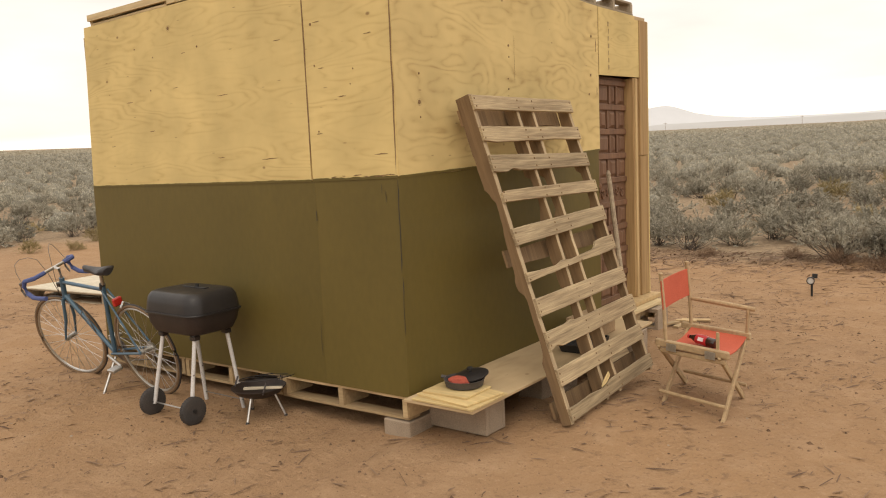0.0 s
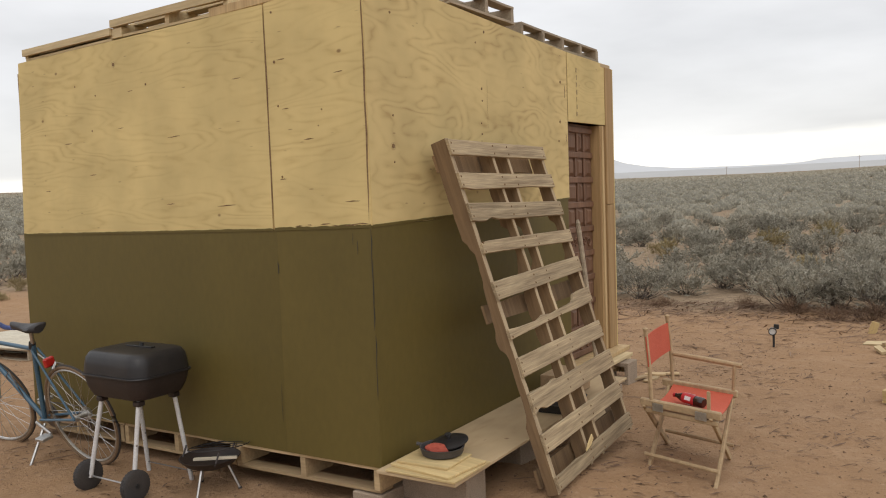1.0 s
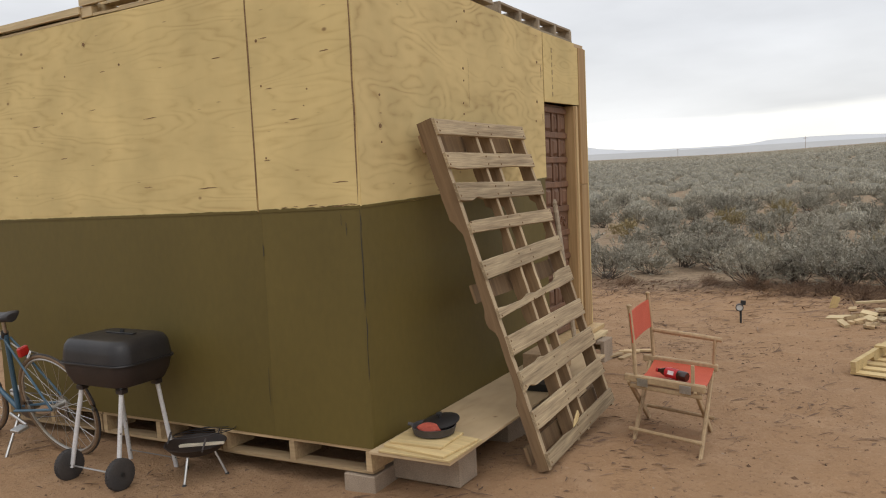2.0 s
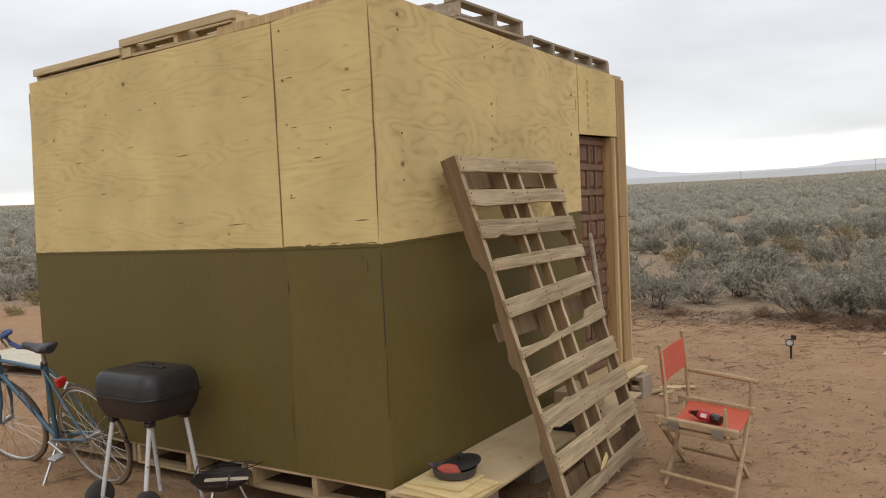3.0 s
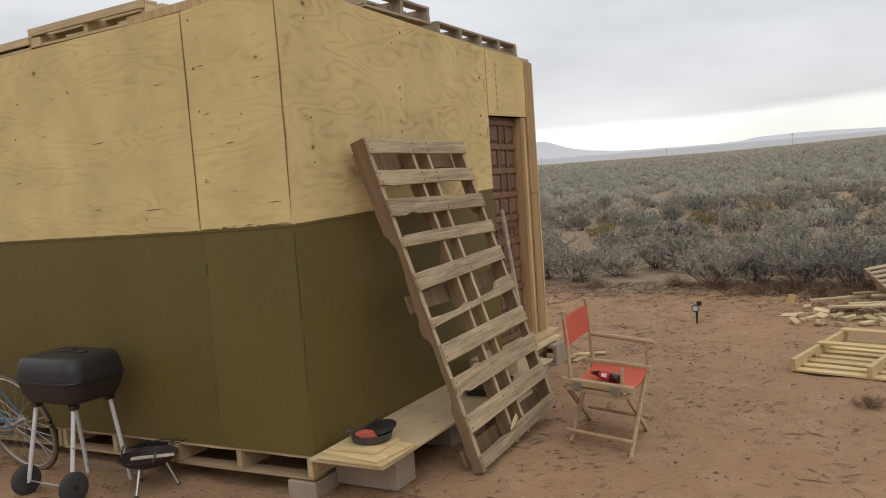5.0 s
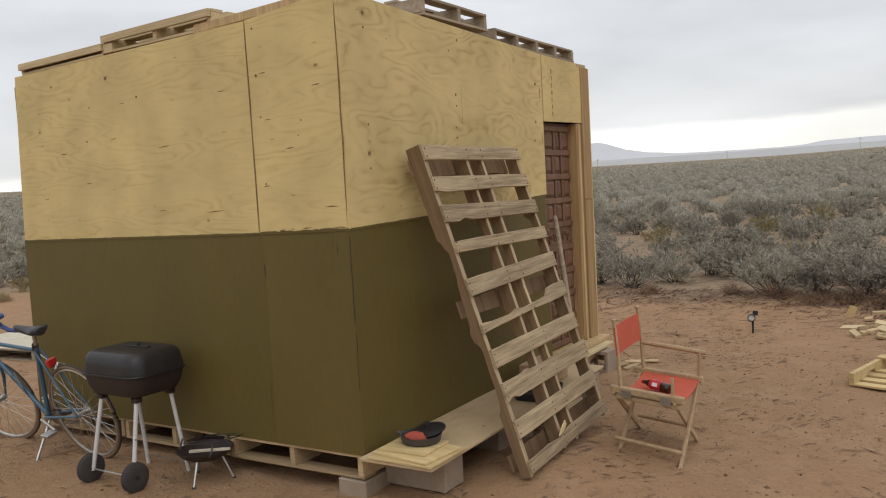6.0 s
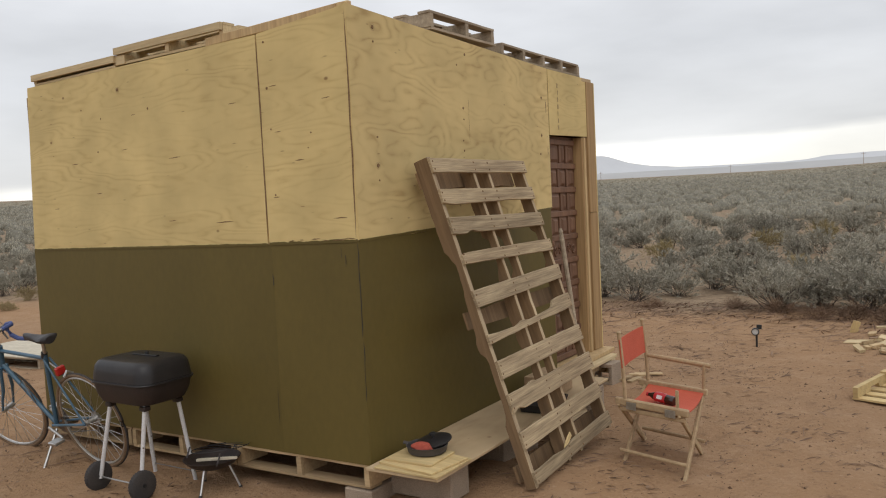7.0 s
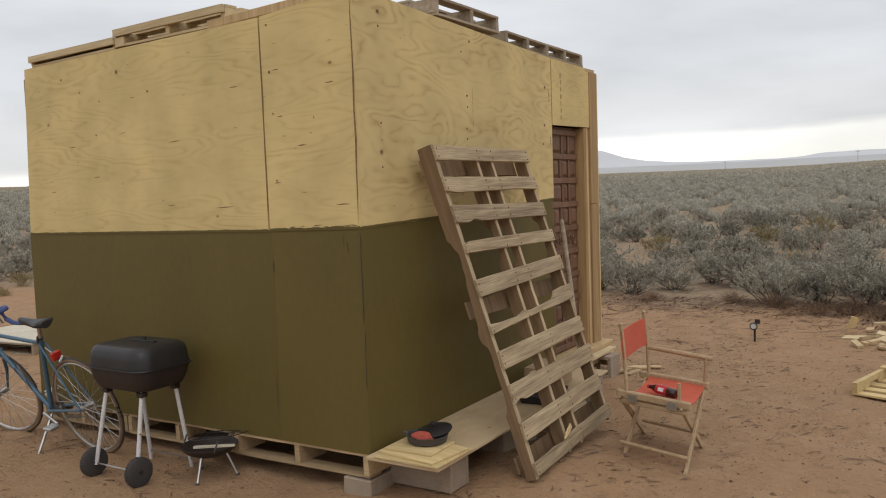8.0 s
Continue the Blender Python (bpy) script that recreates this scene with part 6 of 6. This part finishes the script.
def far_brush():
    """The plain beyond: thousands of leafy tufts in one sheet of brush."""
    r = np.random.RandomState(77)
    protos = {}
    for key, n, ln, w in ((0, 480, 0.07, 0.010), (1, 210, 0.08, 0.017), (2, 84, 0.11, 0.03), (3, 24, 0.18, 0.065)):
        protos[key] = []
        for _ in range(6):
            az, el = r.uniform(0, 2 * math.pi, n), np.arcsin(r.uniform(0.02, 1.0, n))
            rad = np.sqrt(r.uniform(0.55, 0.95, n)) * (1 + 0.22 * np.sin(az * 3 + r.uniform(0, 6)) + 0.12 * np.sin(az * 7 + el * 5))
            d = np.stack([np.cos(az) * np.cos(el), np.sin(az) * np.cos(el), np.sin(el)], 1)
            c = d * rad[:, None] * np.array([0.54, 0.54, 0.50])
            rise = np.array([0, 0, 1.0]) - d * d[:, 2:3]
            up = rise + 0.2 * d + r.normal(0, 0.22, (n, 3))
            up /= np.linalg.norm(up, axis=1)[:, None]
            wv = np.cross(up, d + r.normal(0, 0.18, (n, 3)))
            wv /= np.linalg.norm(wv, axis=1)[:, None]
            wv *= w
            up *= ln * r.uniform(0.6, 1.3, n)[:, None]
            protos[key].append(np.stack([c - wv, c + wv, c + up], 1).reshape(-1, 3))
    blocks, domes = [], []
    cells = {(int(a // 1.45), int(b // 1.45)) for a, b in taken}
    for k in range(43000):
        az = r.uniform(-14, 32) if r.rand() < 0.62 else (r.uniform(50, 82) if r.rand() < 0.75 else r.uniform(0, 360))
        d = 15.0 + 620.0 * r.uniform(0, 1) ** 2.5
        x, y = eye[0] - d * math.sin(radians(az)), eye[1] + d * math.cos(radians(az))
        if clear_edge(x, y) < 0.6:
            continue
        cell = (int(x // 1.45), int(y // 1.45))
        if d < 170 and (cell in cells or noise.noise((x * 0.33, y * 0.33, 9)) + 0.5 * noise.noise((x * 0.9, y * 0.9, 3)) < -0.05):
            continue
        cells.add(cell)
        s = r.uniform(0.62, 1.2) * (1 + d / 360)
        p = protos[0 if d < 42 else (1 if d < 85 else (2 if d < 170 else 3))][int(r.randint(6))]
        t = r.uniform(0, 2 * math.pi)
        rot = np.array([[math.cos(t), math.sin(t), 0], [-math.sin(t), math.cos(t), 0], [0, 0, r.uniform(0.8, 1.15)]])
        z = gz(x, y) + 0.02
        blocks.append((p @ rot) * s + np.array([x, y, z]))
        # an added solid dome darkens each tuft inside, as its own shade would
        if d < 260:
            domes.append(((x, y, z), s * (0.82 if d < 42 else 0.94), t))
    V = np.concatenate(blocks)
    n = len(V) // 3
    C, CF = [], []
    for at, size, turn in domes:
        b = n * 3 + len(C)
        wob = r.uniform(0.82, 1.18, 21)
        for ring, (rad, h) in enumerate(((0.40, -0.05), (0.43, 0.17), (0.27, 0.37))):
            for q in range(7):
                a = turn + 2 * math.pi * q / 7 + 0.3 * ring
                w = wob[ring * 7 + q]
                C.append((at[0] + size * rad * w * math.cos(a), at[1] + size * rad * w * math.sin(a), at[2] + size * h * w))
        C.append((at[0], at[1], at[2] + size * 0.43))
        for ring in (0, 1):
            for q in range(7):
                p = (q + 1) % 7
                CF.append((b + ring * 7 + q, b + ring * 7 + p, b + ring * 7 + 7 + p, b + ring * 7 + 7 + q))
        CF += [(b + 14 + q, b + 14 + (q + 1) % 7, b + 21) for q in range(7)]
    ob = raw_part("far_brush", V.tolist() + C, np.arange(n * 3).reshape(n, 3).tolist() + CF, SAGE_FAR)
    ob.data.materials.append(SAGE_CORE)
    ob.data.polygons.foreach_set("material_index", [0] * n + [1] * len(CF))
    ob.data.polygons.foreach_set("use_smooth", [False] * n + [True] * len(CF))
    tagged(ob, "grey-green sagebrush covering the plain to the horizon", "brush", kind="stuff")


far_brush()


# ---- litter on the sand ----
def litter():
    r = np.random.RandomState(9)
    V, F = [], []
    for k in range(21000):
        x, y = r.uniform(-9, 4.4), r.uniform(-3.2, 8.0)
        if -3.3 < x < 0 and 0 < y < 3.45:
            continue
        if noise.noise((x * 0.9, y * 0.9, 4)) + 0.7 * noise.noise((x * 3.1, y * 3.1, 2)) < 0.12 and r.rand() < 0.88:
            continue
        a, ln, w = r.normal(0.5, 0.9), r.gamma(1.6, 0.016) + 0.004, r.uniform(0.001, 0.0032)
        z = gz(x, y) + 0.003
        dx, dy = math.cos(a) * ln, math.sin(a) * ln
        nx, ny = -math.sin(a) * w, math.cos(a) * w
        bx, by = r.normal(0, 0.006, 2)
        b = len(V)
        up = r.uniform(0.0, 0.012)
        V += [(x - dx - nx, y - dy - ny, z), (x - dx + nx, y - dy + ny, z), (x + bx, y + by, z + 0.004 + w), (x + dx + nx, y + dy + ny, z + up), (x + dx - nx, y + dy - ny, z + up)]
        F += [(b, b + 2, b + 1), (b + 1, b + 2, b + 3), (b + 2, b + 4, b + 3), (b, b + 4, b + 2)]
    for k in range(2600):
        x, y = r.uniform(-3.5, 4.4), 8.3 - abs(r.normal(0, 1.0))
        a, ln, w = r.normal(0.2, 0.8), r.gamma(1.8, 0.034) + 0.01, r.uniform(0.0015, 0.005)
        z = gz(x, y) + 0.004
        dx, dy, nx, ny = math.cos(a) * ln, math.sin(a) * ln, -math.sin(a) * w, math.cos(a) * w
        bx, by = r.normal(0, 0.014, 2)
        b = len(V)
        up = r.uniform(0.0, 0.05)
        V += [(x - dx - nx, y - dy - ny, z), (x - dx + nx, y - dy + ny, z), (x + bx, y + by, z + 0.006 + up * 0.4), (x + dx + nx, y + dy + ny, z + up), (x + dx - nx, y + dy - ny, z + up)]
        F += [(b, b + 2, b + 1), (b + 1, b + 2, b + 3), (b + 2, b + 4, b + 3), (b, b + 4, b + 2)]
    tagged(raw_part("twig_litter", V, F, TWIG), "dry twigs and bark chips strewn on the sand", "twigs", kind="stuff")
    for name, n, mean, mat, label in (("clods", 34000, 0.0022, CLOD, "dark crumbs of earth strewn on the sand"), ("pebbles", 500, 0.0025, CONCRETE, "small pale pebbles on the sand")):
        V, F = [], []
        for k in range(n):
            x, y = r.uniform(-8, 4.4), r.uniform(-3.2, 8.0)
            if -3.3 < x < 0 and 0 < y < 3.45:
                continue
            if noise.noise((x * 1.1, y * 1.1, 14)) + 0.8 * noise.noise((x * 4.3, y * 4.3, 3)) < 0.1 and r.rand() < 0.85:
                continue
            q = r.gamma(2.0, mean) + 0.002
            z = gz(x, y) - 0.001
            b = len(V)
            V += [(x + q * r.uniform(0.6, 1.5), y, z), (x, y + q * r.uniform(0.6, 1.3), z), (x - q * r.uniform(0.6, 1.3), y + q * 0.2, z), (x, y - q, z), (x + q * r.uniform(-0.3, 0.3), y, z + q * r.uniform(0.4, 0.9))]
            F += [(b, b + 1, b + 4), (b + 1, b + 2, b + 4), (b + 2, b + 3, b + 4), (b + 3, b, b + 4)]
        tagged(raw_part(name, V, F, mat), label, name, kind="stuff")
    V, F = [], []
    for k in range(260):
        cx, cy = r.uniform(-9, 4), r.uniform(-2.6, 8)
        if (-3.5 < cx < 0.7 and -0.6 < cy < 3.6) or noise.noise((cx * 0.5, cy * 0.5, 7)) < 0.05:
            continue
        for _ in range(int(r.randint(3, 10))):
            a, ln = r.uniform(0, 6.28), r.uniform(0.03, 0.09)
            x, y = cx + r.normal(0, 0.03), cy + r.normal(0, 0.03)
            z = gz(x, y)
            b = len(V)
            V += [(x - 0.002, y, z), (x + 0.002, y, z), (x + math.cos(a) * ln, y + math.sin(a) * ln, z + ln * r.uniform(0.1, 0.6))]
            F.append((b, b + 1, b + 2))
    tagged(raw_part("dry_grass", V, F, STRAW), "wisps of dry straw-coloured grass", "grass", kind="stuff")


litter()

# ---- far poles ----
for az, d, h in ((23.8, 460, 6.0), (15.3, 520, 6.5), (7.4, 480, 8.0)):
    x, y = eye[0] - d * math.sin(radians(az)), eye[1] + d * math.cos(radians(az))
    p = thing("utility_pole", pose(x, y, gz(x, y)), "distant wooden utility pole on the plain", "pole", "utility poles")
    part("pole_shaft", rod((0, 0, -0.5), (0, 0, h), 0.10, 0.08), STRINGER_OLD, p)
    part("crossarm", cuboid((0, 0, h - 0.8), (2.0, 0.12, 0.14), None, 0.01), STRINGER_OLD, p)
